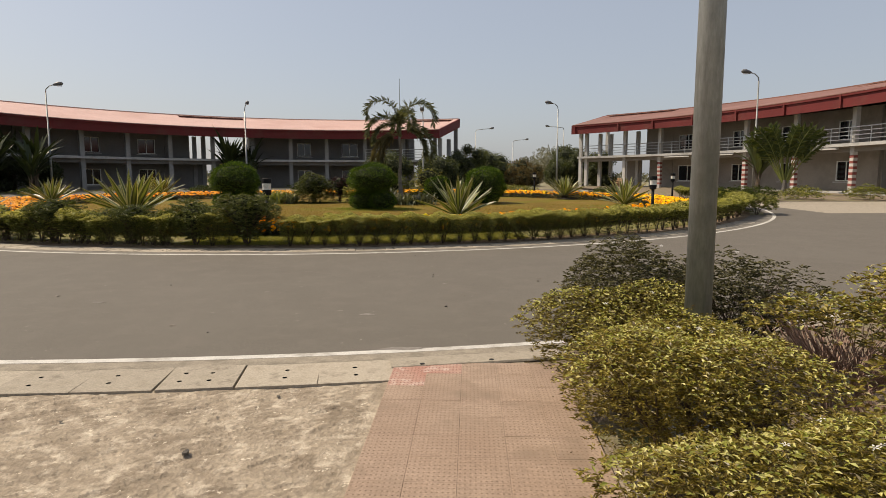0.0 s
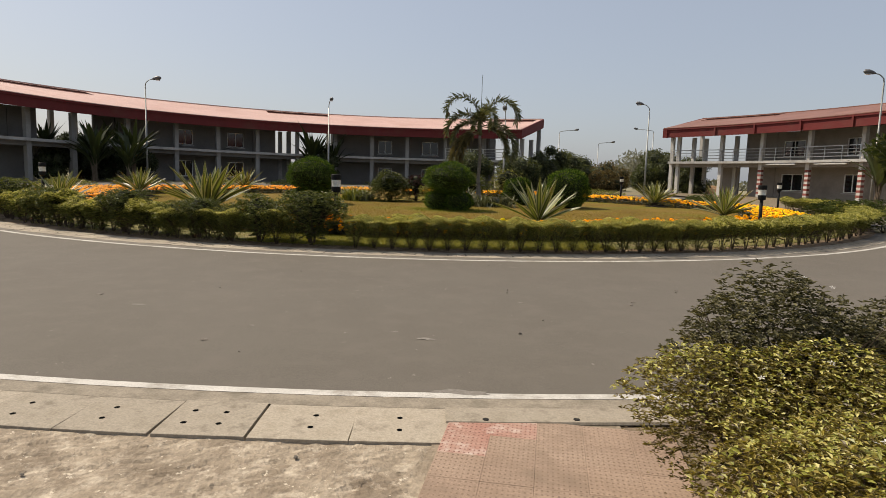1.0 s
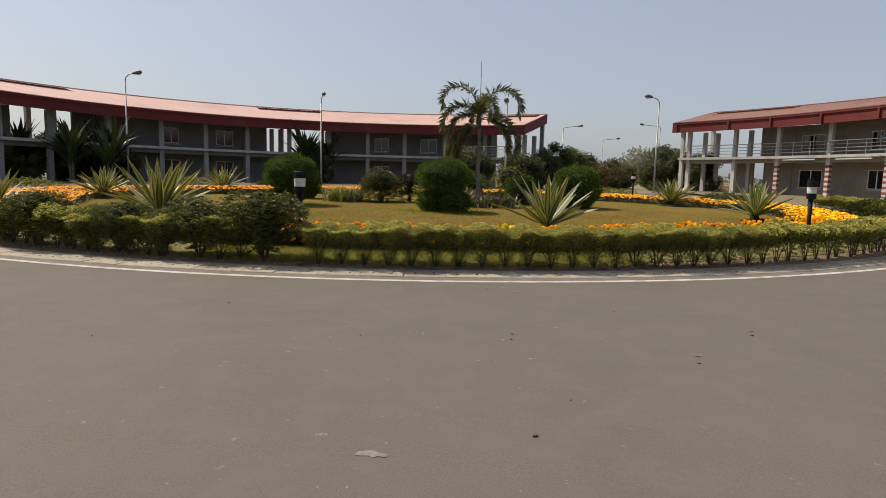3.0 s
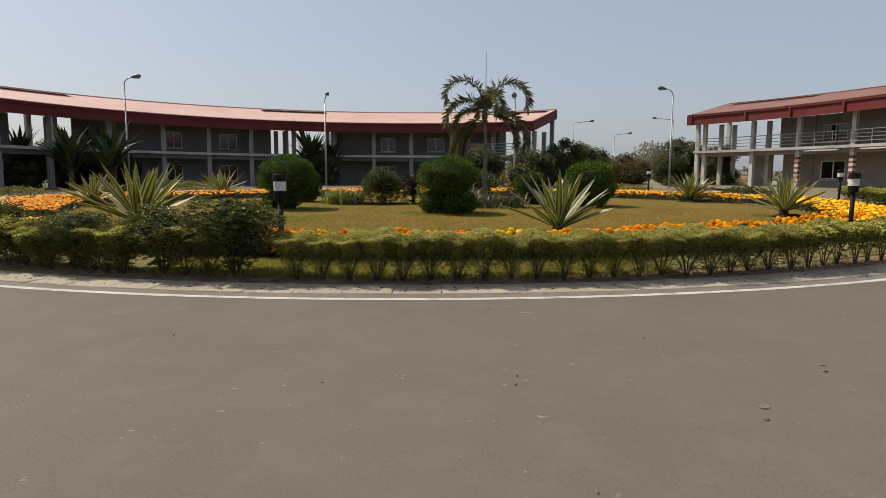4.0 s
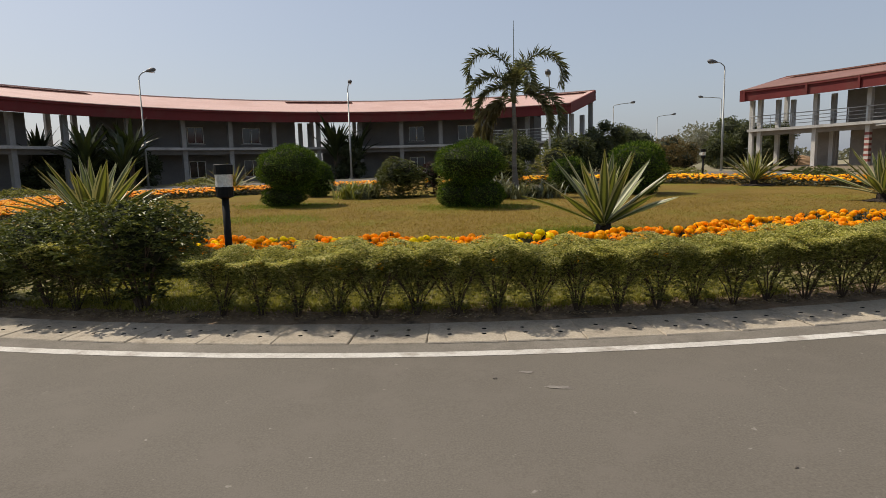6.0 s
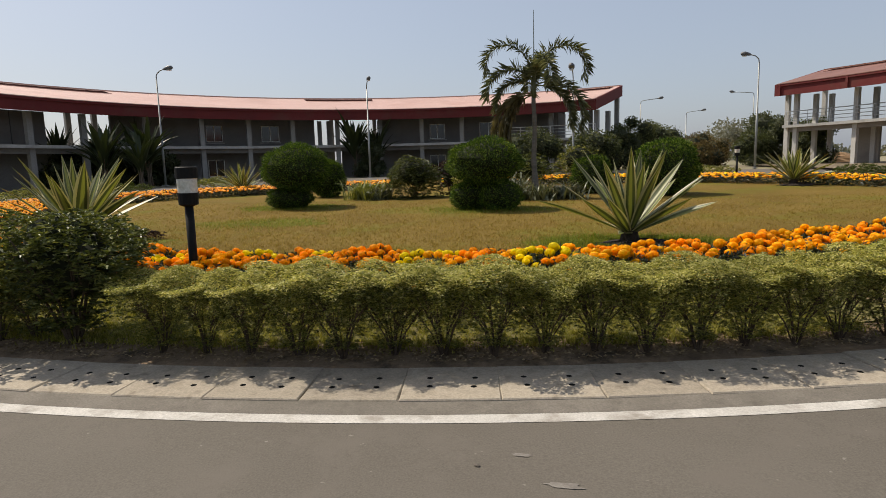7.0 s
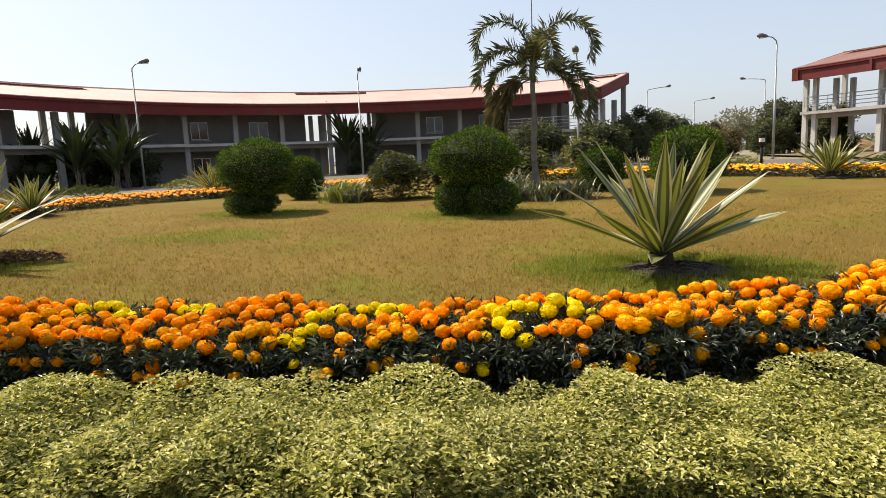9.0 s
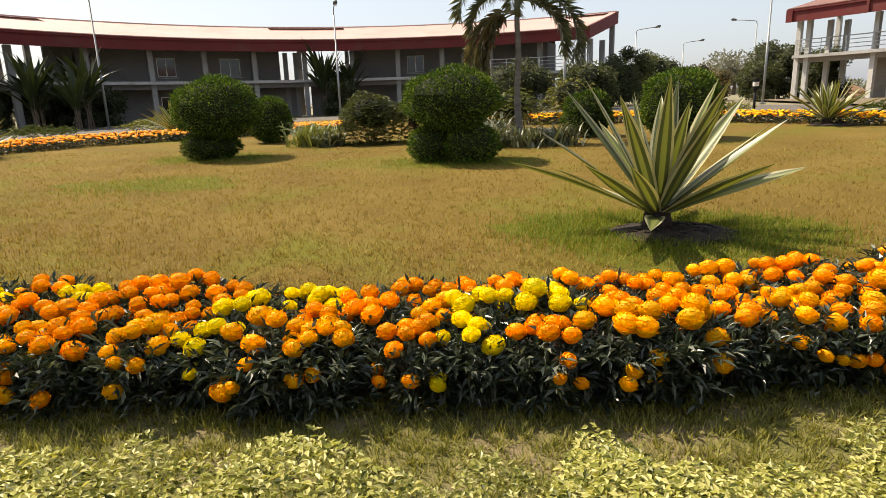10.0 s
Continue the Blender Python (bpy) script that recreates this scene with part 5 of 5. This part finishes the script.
for seed, x, y, w, d, h, cnt in ((67, 3.1, 1.15, 1.25, 1.1, 0.95, 1900), (71, 2.85, 0.2, 0.9, 0.9, 0.72, 900), (68, 4.3, 1.75, 1.4, 1.2, 0.98, 2200), (69, 4.2, 0.5, 1.3, 1.2, 0.9, 1900), (70, 5.4, 2.4, 1.4, 1.2, 1.0, 1900)):
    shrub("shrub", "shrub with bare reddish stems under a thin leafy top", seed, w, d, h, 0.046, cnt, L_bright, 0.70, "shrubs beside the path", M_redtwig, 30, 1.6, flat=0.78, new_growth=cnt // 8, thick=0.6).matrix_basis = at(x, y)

# ---- planting before the buildings and far trees ----
def travellers_palm(x, y, h, rz, seed):
    """Flat fan of long stalks on a short stem, each with a torn paddle blade."""
    rng = np.random.default_rng(seed)
    ob = thing("fan_palm", "fan-shaped traveller's palm with yellow-green stalks before the beige building", "palm tree", "", at(x, y, rz))
    part("trunk", Geo().tube([(0, 0, -0.1), (0, 0, 0.5), (0, 0, 1.0)], [0.17, 0.15, 0.12], 10), M_palmtrunk, ob)
    n = 17
    for k in range(n):
        a = radians(-29 + 58 * k / (n - 1) + rng.uniform(-3, 3))
        L1, L2 = h * rng.uniform(0.40, 0.48), h * rng.uniform(0.36, 0.46)
        side = rng.uniform(-0.12, 0.12)
        pts, p = [], Vector((0.16 * math.sin(a), side * 0.3, 0.75))
        for i in range(13):
            s_ = i / 12
            pts.append(p.copy())
            th = a * (1 + 0.55 * max(0.0, s_ - 0.5)) + (0.5 * s_ ** 3 if a > 0 else -0.5 * s_ ** 3)
            p = p + Vector((math.sin(th), side, math.cos(th))) * ((L1 + L2) / 12)
        stalk = part("stalk", Geo().tube(pts, [0.05 * (1 - 0.85 * i / 12) for i in range(13)], 6), L_agavemid, ob, "yellow-green leaf stalk")
        pos, out = [], []
        for q in range(46):
            u = 5.5 + 6.4 * q / 46
            i = int(u)
            m_ = pts[i].lerp(pts[min(i + 1, 12)], u - i)
            d = (pts[min(i + 1, 12)] - pts[i]).normalized()
            w_ = Vector((d.z, 0, -d.x))
            for sd in (-1, 1):
                pos.append(tuple(m_))
                out.append(tuple((d * 0.9 + w_ * sd * 0.8 + Vector((0, rng.uniform(-0.4, 0.4), -0.15))).normalized()))
        part("blade", Geo().leaves(np.array(pos), np.array(out), 0.38, 0.085, rng, 0.4, spread=0.10), L_fan, stalk)
    return ob


travellers_palm(23.0, 33.7, 4.1, -30, 8)
broadleaf_clump(22.4, 35.6, 3.9, 5, 22, "leafy dark plant before the beige building", "shrub_tree", 0.9)
# these leaves carry the block's shade in their colour
for k, (x, y, h) in enumerate(((-33.0, 41.5, 4.2), (-30.2, 45.4, 4.8), (-16.5, 54.0, 5.4), (-15.0, 55.2, 4.6), (-31.6, 43.4, 3.6), (-25.6, 40.0, 3.6), (-27.4, 39.0, 4.0), (-26.2, 41.6, 4.4), (-28.6, 40.6, 4.2))):
    broadleaf_clump(x, y, h, 20 + k, 34, "tall banana-like plant before the shaded block", "banana_plant", 0.9, L_inshade, 0.11)
for k, (x, y, w, h) in enumerate(((17.5, 27.2, 2.4, 0.8), (20.3, 28.0, 2.6, 0.75), (16.2, 30.2, 2.2, 0.7), (23.4, 27.4, 2.0, 0.85), (13.9, 22.6, 1.9, 0.95), (13.2, 19.6, 1.6, 0.8), (14.0, 24.6, 1.6, 0.8), (-21.0, 27.5, 3.0, 0.6), (-19.5, 31.0, 3.0, 0.65), (-16.5, 34.0, 2.8, 0.7), (-12.5, 36.0, 2.6, 0.6), (-24.0, 24.0, 3.0, 0.6), (-6.5, 37.0, 2.6, 0.8), (7.0, 37.0, 3.0, 0.6), (12.0, 33.0, 2.6, 0.6), (-22, 21, 3.0, 0.6))):
    shrub("shrub", "low rounded green shrub in a planting strip", 100 + k, w, w * 0.9, h, 0.10, 2200, L_hedge if k % 2 else L_dark, 0.08, "planting strip shrubs", vase=0.75, flat=0.6).matrix_basis = at(x, y, k * 40)
for k, (x, y, h, w) in enumerate(((5.6, 60, 4.4, 3.4), (8.0, 64, 3.9, 4.4), (10.2, 70, 3.4, 4.6), (17.6, 63, 4.5, 4.6), (15.6, 61, 3.0, 3.0), (19.6, 60.5, 3.6, 3.2), (2.4, 50, 2.9, 3.2), (4.6, 58, 3.4, 3.2), (-2.0, 52, 2.9, 3.4))):
    tree(x, y, h, w, 200 + k, "dark leafy tree between the buildings", L_tree, 0.20, 7000, 0.14, 0.05)
for k, (x, y, h, w) in enumerate(((12.4, 66, 2.6, 3.6), (14.0, 70, 2.9, 3.2), (11.2, 62, 1.9, 2.6))):
    tree(x, y, h, w, 220 + k, "dry brown bush between the buildings", L_ochre, 0.20, 4500, 0.08, 0.05)
for k, (x, y, h, w) in enumerate(((-30.6, 43.4, 3.0, 3.0), (-32.2, 40.8, 3.0, 2.6), (-15.2, 54.0, 3.2, 2.2), (-36.5, 49.0, 3.6, 3.0), (-33.5, 52.5, 4.4, 4.0), (-39.0, 45.0, 5.0, 4.0), (-15.5, 63.0, 4.0, 4.0), (-27.5, 44.2, 2.4, 2.4), (-41.5, 46.5, 4.3, 4.0), (-38.0, 51.0, 4.2, 3.6), (-35.2, 54.5, 4.3, 3.6))):
    tree(x, y, h, w, 240 + k, "dense dark shrubby tree before the shaded block", L_inshade, 0.2, 3600, 0.1, 0.05)
tree(36.5, 150.0, 8.4, 12.0, 300, "wide far tree, paled by haze in its leaf colour", L_haze, 0.7, 3000, 0.4, 0.45)
tree(31.5, 160.0, 6.5, 9.0, 301, "wide far tree, paled by haze in its leaf colour", L_haze, 0.7, 2500, 0.4, 0.4)


def far_woods():
    rng = np.random.default_rng(77)
    P, O = [], []
    for k in range(150):
        a = radians(rng.uniform(-75, 70))
        d = rng.uniform(170, 260)
        x, y = d * math.sin(a), d * math.cos(a)
        h, r = rng.uniform(1.5, 3.5), rng.uniform(4, 9)
        m = 120
        q = rng.normal(0, 1, (m, 3))
        q /= np.linalg.norm(q, axis=1, keepdims=True)
        q[:, 2] = np.abs(q[:, 2])
        P.append(np.array((x, y, 0.5)) + q * np.array((r, r, h)) * (rng.uniform(0.3, 1, m) ** 0.5)[:, None])
        O.append(q)
    ob = tagged(part("far_woods", Geo().leaves(np.concatenate(P), np.concatenate(O), 1.2, 0.9, rng, 0.2), L_haze), "line of distant trees, haze put into their colour", "woods", kind="stuff")


far_woods()


# ---- cover slabs, tiles and small pieces of the ground ----
def cover_slab_mesh(w, d, t, seed, holes=None, pitch=0.075, rad=0.021, c=0.008):
    """Concrete slab with a pair of round holes at each place along its length."""
    rng = random.Random(seed)
    geo = Geo()
    V, F, slots = [], [], []
    holes = holes or (-w * 0.24, w * 0.24)
    xs = [-w / 2] + [(p + q) / 2 for p, q in zip(holes[:-1], holes[1:])] + [w / 2]
    ys = (-d / 2, 0, d / 2)
    for j in range(2):
        for i, hx in enumerate(holes):
            x0, x1, y0, y1 = xs[i], xs[i + 1], ys[j], ys[j + 1]
            cx, cy = hx + rng.uniform(-0.012, 0.012), (-pitch, pitch)[j] + rng.uniform(-0.01, 0.01)
            b = len(V)
            outer = [(x1, cy), (x1, y1), (cx, y1), (x0, y1), (x0, cy), (x0, y0), (cx, y0), (x1, y0)]
            V += [(px, py, 0) for px, py in outer]
            V += [(cx + rad * math.cos(k * math.pi / 4), cy + rad * math.sin(k * math.pi / 4), 0) for k in range(8)]
            V += [(cx + rad * math.cos(k * math.pi / 4), cy + rad * math.sin(k * math.pi / 4), -t * 0.9) for k in range(8)]
            for k in range(8):
                l = (k + 1) % 8
                F.append((b + k, b + l, b + 8 + l, b + 8 + k))
                slots.append(0)
                F.append((b + 8 + k, b + 8 + l, b + 16 + l, b + 16 + k))
                slots.append(1)
            F.append(tuple(b + 16 + k for k in range(8)))
            slots.append(1)
    b = len(V)
    V += [(-w / 2, -d / 2, 0), (w / 2, -d / 2, 0), (w / 2, d / 2, 0), (-w / 2, d / 2, 0), (-w / 2 - c, -d / 2 - c, -c), (w / 2 + c, -d / 2 - c, -c), (w / 2 + c, d / 2 + c, -c), (-w / 2 - c, d / 2 + c, -c),
          (-w / 2 - c, -d / 2 - c, -t), (w / 2 + c, -d / 2 - c, -t), (w / 2 + c, d / 2 + c, -t), (-w / 2 - c, d / 2 + c, -t)]
    for k in range(4):
        l = (k + 1) % 4
        F += [(b + k, b + 4 + k, b + 4 + l, b + l), (b + 4 + k, b + 8 + k, b + 8 + l, b + 4 + l)]
        slots += [0, 0]
    geo.add(V, F)
    geo.m = slots
    return geo.mesh("cover_slab", [M_slab, M_hole])


def lay_slabs(parent, r_mid, w, d, a0, n, dz, tilt):
    kinds = [cover_slab_mesh(w - 0.012 - 0.010 * (k % 2), d - 0.014, 0.07, k) for k in range(4)]
    rng = random.Random(int(r_mid * 10))
    step = math.degrees(w / r_mid)
    for i in range(n):
        a = a0 + (i + 0.5) * step
        x, y = ring(r_mid, a)
        m = pose(x, y, g(x, y) + dz + rng.uniform(-0.0025, 0.0025), tilt + rng.uniform(-0.25, 0.25), rng.uniform(-0.3, 0.3), a + rng.uniform(-0.5, 0.5))
        part("cover_slab", kinds[rng.randrange(4)], None, parent, m=m)


DRAIN_IN = structure("drain_inner", ring_strip(R_ISL - 0.24, R_ISL - 0.84, -60, 60, 120, 0.002), M_gutter, "covered drain round the island", "drain")
lay_slabs(DRAIN_IN, R_ISL - 0.51, 0.6225, 0.56, 10.35 - 28 * math.degrees(0.6225 / (R_ISL - 0.51)), 48, 0.022, 1.2)

# the drain beside the pavement: slabs nearly flush, one of them loose between two open gaps
DRAIN_OUT = structure("drain_outer", ring_strip(R_NEAR + 0.25, R_NEAR + 0.80, -30, 7.3, 60, -0.055), M_hole, "drain channel under the pavement's cover slabs, shade painted in", "drain")
R_DRAIN = R_NEAR + 0.525
LOOSE = (2.90, 4.23)                                     # degrees at which the loose slab begins and ends
cuts = [(LOOSE[0], LOOSE[1], (3.218, 3.712), 0.024, 0.024), (LOOSE[1], 5.62, (5.04,), 0.010, 0.0), (5.62, 7.18, (6.26,), 0.0, 0.0)]
cuts += [(LOOSE[0] - 1.335 * (k + 1), LOOSE[0] - 1.335 * k, (LOOSE[0] - 1.335 * k - 0.89,), 0.0, 0.010 if k == 0 else 0.0) for k in range(14)]
for k, (a0, a1, hole_at, g0, g1) in enumerate(cuts):
    turn = radians(1) * R_DRAIN
    w, mid = (a1 - a0) * turn - 0.003 - g0 / 2 - g1 / 2, (a0 + a1) / 2 + (g0 - g1) / 4 / turn
    x, y = ring(R_DRAIN, mid)
    me = cover_slab_mesh(w, 0.530, 0.07, 50 + k, tuple((a - mid) * turn for a in hole_at), 0.088, 0.020, 0.0012)
    part("cover_slab", me, None, DRAIN_OUT, m=pose(x, y, g(x, y) + (0.014 if k == 0 else 0.0105), 1.05, 0, mid + (1.2 if k == 0 else 0.0)))
PATH_EDGE = structure("path_edge", ring_strip(R_NEAR + 0.262, R_NEAR + 0.50, 6.95, 10.6, 14, 0.019, 0.022, rows=2), M_slab, "worn concrete strip at the path's end", "pavement")
structure("path_edge_lip", ring_strip(R_NEAR + 0.500, R_NEAR + 0.512, 6.95, 10.6, 14, 0.022, 0.006), M_slab, "broken lip of the concrete strip", "pavement")
# plugs just proud of the strip, coloured as the shade in two holes
for x, y in ((0.523, 2.657), (1.131, 2.753)):
    tagged(part("drain_hole", Geo().tube([(x, y, g(x, y) - 0.02), (x, y, g(x, y) + 0.0255)], 0.022, 10), M_hole), "dark disc painted as a small drain hole's shade", "drain hole", "", "structure")


def tile_mesh(s, cols, rows):
    """Square paver with rows of small darker studs."""
    geo = Geo()
    geo.box((0, 0, -0.012), (s - 0.0005, s - 0.0005, 0.024), bevel=0.0015)
    for k in range(cols):
        for j in range(rows):
            x, y = -s / 2 + s * (k + 0.5) / cols, -s / 2 + s * (j + 0.5) / rows
            geo.add([(x - 0.005, y - 0.006, 0.0), (x + 0.005, y - 0.006, 0.0), (x + 0.005, y + 0.006, 0.0), (x - 0.005, y + 0.006, 0.0), (x, y, 0.0022)],
                    [(0, 1, 4), (1, 2, 4), (2, 3, 4), (3, 0, 4)], 1)
    return geo


def lay_tiles():
    s = 0.288
    plain = tile_mesh(s, 10, 7).mesh("tile", [M_tile, M_stud])
    red = tile_mesh(s, 10, 7).mesh("tile_red", [M_tilered, M_studred])
    rng = random.Random(5)
    rot = -4.8
    ca, sa = math.cos(radians(rot)), math.sin(radians(rot))
    ox, oy = 0.868, 2.70                                 # middle of the path's end at the gutter
    for row in range(26):
        for k in range(5):
            u, v = (k - 1.5) * s, -(row + 0.5) * s
            x, y = ox + ca * u - sa * v, oy + sa * u + ca * v
            me = red if (row == 0 and k < 2) or (row == 1 and k == 0) else plain
            part("tile", me, None, PATH_BED, m=pose(x, y, g(x, y) + 0.016 + rng.uniform(-0.0008, 0.0008), 1.05 + rng.uniform(-0.12, 0.12), rng.uniform(-0.12, 0.12), rot))


lay_tiles()


def blades(name, label, sites, h, mat, seed):
    """Grass: one bent blade at each site."""
    rng = np.random.default_rng(seed)
    n = len(sites)
    P = np.array([(x, y, g(x, y) + 0.055) for x, y in sites])
    a = rng.uniform(0, 2 * math.pi, n)
    hh = h * rng.uniform(0.5, 1.3, n)
    lean = np.stack([np.cos(a), np.sin(a), np.zeros(n)], 1) * (hh * rng.uniform(0.2, 1.3, n))[:, None]
    side = np.stack([-np.sin(a), np.cos(a), np.zeros(n)], 1) * (0.0036 * rng.uniform(0.7, 1.5, n))[:, None]
    top = P + lean + np.stack([np.zeros(n), np.zeros(n), hh], 1)
    V = np.stack([P - side, P + side, top], 1).reshape(-1, 3)
    geo = Geo().add(V, [(3 * i, 3 * i + 1, 3 * i + 2) for i in range(n)])
    return tagged(part(name, geo, mat), label, "grass", kind="stuff")


def sow():
    rng = np.random.default_rng(8)
    dry, green, strip = [], [], []
    while len(dry) < 130000:
        y = 13.2 + 12.0 * rng.uniform() ** 2.2
        half = 2.5 + (y - 10.0) * 0.85
        x = rng.uniform(-half, half) - (y - 10) * 0.2
        r = math.hypot(x - CX, y - CY)
        if r < R_ISL - 3.35:
            for _k in range(int(rng.uniform(1, 7))):
                dry.append((x + rng.normal(0, 0.02), y + rng.normal(0, 0.02)))
    for cx, cy, rr, cnt in ((1.75, 16.0, 1.2, 14000), (-8.0, 16.0, 1.0, 3000), (-1.35, 22.0, 1.3, 3000), (-7.35, 23.2, 1.3, 3000), (-6.0, 19.0, 1.4, 1800)):
        for _ in range(cnt):
            a, q = rng.uniform(0, 2 * math.pi), rr * rng.uniform() ** 0.5 * (1 + 0.2 * rng.normal())
            if q < 0.42 and cy < 17:
                continue
            green.append((cx + 1.25 * q * math.cos(a), cy + 0.8 * q * math.sin(a)))
    for _ in range(6500):
        r, a = rng.uniform(R_ISL - 2.75, R_ISL - 1.1), rng.uniform(-6, 20)
        x, y = ring(r, a)
        for _k in range(int(rng.uniform(4, 20))):
            strip.append((x + rng.normal(0, 0.016), y + rng.normal(0, 0.016)))
    for _ in range(9000):
        r, a = rng.uniform(R_ISL - 2.75, R_ISL - 0.95), rng.uniform(-30, 40)
        strip.append(ring(r, a))
    blades("dry_grass", "short dry yellow-brown lawn grass", dry, 0.045, L_grass, 1)
    blades("green_grass", "greener watered grass round the agaves and bushes", green, 0.07, L_greengrass, 2)
    blades("strip_grass", "thin uneven grass between hedge and marigolds", strip, 0.05, L_stripgrass, 3)


sow()


def green_patch(x, y, w, d, seed):
    rng = np.random.default_rng(seed)
    n = 28
    V = [(x, y, g(x, y) + 0.0645)]
    for ring_k in (0.5, 1.0):
        for k in range(n):
            a = 2 * math.pi * k / n
            q = ring_k * (1 + 0.22 * math.sin(3 * a + seed) + 0.12 * rng.normal())
            px, py = x + w * q * math.cos(a), y + d * q * math.sin(a)
            V.append((px, py, g(px, py) + 0.0645))
    F = [(0, 1 + k, 1 + (k + 1) % n) for k in range(n)] + [(1 + k, 1 + n + k, 1 + n + (k + 1) % n, 1 + (k + 1) % n) for k in range(n)]
    tagged(part("green_patch", Geo().add(V, F), M_greenlawn), "greener watered patch of lawn", "lawn", "", "structure")


for k, (x, y, w, d) in enumerate(((1.85, 15.95, 1.45, 0.95), (-8.0, 16.0, 1.3, 0.9), (-1.35, 22.0, 1.5, 1.0), (-7.2, 23.2, 1.5, 1.0), (-6.2, 19.2, 1.7, 0.7))):
    green_patch(x, y, w, d, k)


def litter():
    rng = np.random.default_rng(31)
    pos = []
    for _ in range(9500):
        r, a = rng.uniform(R_ISL - 1.5, R_ISL - 0.84), rng.uniform(-22, 32)
        x, y = ring(r, a)
        pos.append((x, y, g(x, y) + 0.045))
    for _ in range(700):
        x, y = rng.uniform(1.4, 5.5), rng.uniform(-1.0, 3.0)
        pos.append((x, y, g(x, y) + 0.012))
    n = len(pos)
    a = rng.uniform(0, 2 * math.pi, n)
    out = np.stack([np.cos(a), np.sin(a), rng.uniform(-0.05, 0.3, n)], 1)
    tagged(part("leaf_litter", Geo().leaves(np.array(pos), out, 0.035, 0.018, rng, 0.1, spread=0.1), L_litter), "dry fallen leaves scattered on bare soil", "leaves", kind="stuff")


litter()


def pebble(x, y, s, flat, seed, label="small dark pebble lying on the asphalt"):
    rng = np.random.default_rng(seed)
    ob = part("pebble", blob(rng, s, s * 0.7, s * flat, 9, 6, 0.22), M_stone, m=at(x, y, seed * 47, 1, s * flat * 0.6))
    tagged(ob, label, "pebble", "pebbles on the road")


for k, (x, y, sz, fl) in enumerate(((0.82, 4.9, 0.022, 0.5), (2.28, 6.53, 0.028, 0.3), (-2.17, 4.11, 0.045, 0.12), (3.11, 7.52, 0.02, 0.4), (0.71, 6.95, 0.014, 0.5), (1.1, 5.52, 0.012, 0.5), (-1.69, 3.81, 0.012, 0.5),
                                   (0.72, 7.14, 0.014, 0.5), (2.35, 6.74, 0.05, 0.1), (-0.71, 6.83, 0.013, 0.5), (0.42, 9.28, 0.016, 0.4), (3.16, 7.68, 0.03, 0.2), (-2.49, 7.88, 0.012, 0.5), (-4.3, 5.69, 0.05, 0.1), (-3.1, 6.4, 0.014, 0.4), (1.9, 8.3, 0.012, 0.4))):
    pebble(x, y, sz, fl, k + 1)
pebble(-0.89, 1.11, 0.03, 0.5, 40, "small brown stone on rough concrete")
pebble(-0.55, 2.0, 0.018, 0.4, 41, "small brown stone on rough concrete")
pebble(-1.9, 1.6, 0.014, 0.4, 42, "small brown stone on rough concrete")


def scuff(x, y, w, d, seed):
    """A thin pale patch of dried cement on the asphalt."""
    rng = np.random.default_rng(seed)
    n = 16
    V = [(x, y, g(x, y) + 0.004)]
    for k in range(n):
        a = 2 * math.pi * k / n
        q = rng.uniform(0.55, 1.15)
        px, py = x + w * q * math.cos(a), y + d * q * math.sin(a)
        V.append((px, py, g(px, py) + 0.0035))
    ob = part("cement_spill", Geo().add(V, [(0, 1 + k, 1 + (k + 1) % n) for k in range(n)]), M_scuff)
    tagged(ob, "thin pale cement spill dried on the asphalt", "stain", "spills on the road", "structure")


for k, (x, y, w, d) in enumerate(((-0.09, 4.53, 0.11, 0.04), (-3.56, 5.29, 0.1, 0.04), (0.32, 3.17, 0.28, 0.06), (0.83, 9.17, 0.10, 0.03), (0.62, 9.42, 0.05, 0.02))):
    scuff(x, y, w, d, k)


def blossoms():
    rng = random.Random(14)
    geo = Geo()
    for k in range(5):
        a = 2 * math.pi * k / 5
        geo.add([(0, 0, 0), (0.6 * math.cos(a - 0.35), 0.6 * math.sin(a - 0.35), 0.12), (math.cos(a), math.sin(a), 0.05), (0.6 * math.cos(a + 0.35), 0.6 * math.sin(a + 0.35), 0.12)], [(0, 1, 2, 3)])
    me = geo.mesh("blossom", [M_white])
    for host, h in [(o, o) for o in list(scene.objects) if o.name.startswith("shrub") and o.get("group") == "shrubs beside the path"]:
        top = max(v[2] for c in host.children for v in c.bound_box)
        for _ in range(5):
            a, q = rng.uniform(0, 6.28), rng.uniform(0.05, 0.30)
            part("blossom", me, None, host, "small white blossom", m=pose(q * math.cos(a), q * math.sin(a), top * (0.94 - 0.9 * q * q), rng.uniform(-30, 30), rng.uniform(-30, 30), 0) @ Matrix.Diagonal((0.018, 0.018, 0.018, 1)))


blossoms()

tagged(part("earth_mound", blob(np.random.default_rng(3), 2.2, 1.6, 1.0, 24, 12, 0.1), M_earth, m=at(22.6, 64.5, 0, 1, -0.1)), "ochre heap of bare earth behind the beige block", "earth mound")
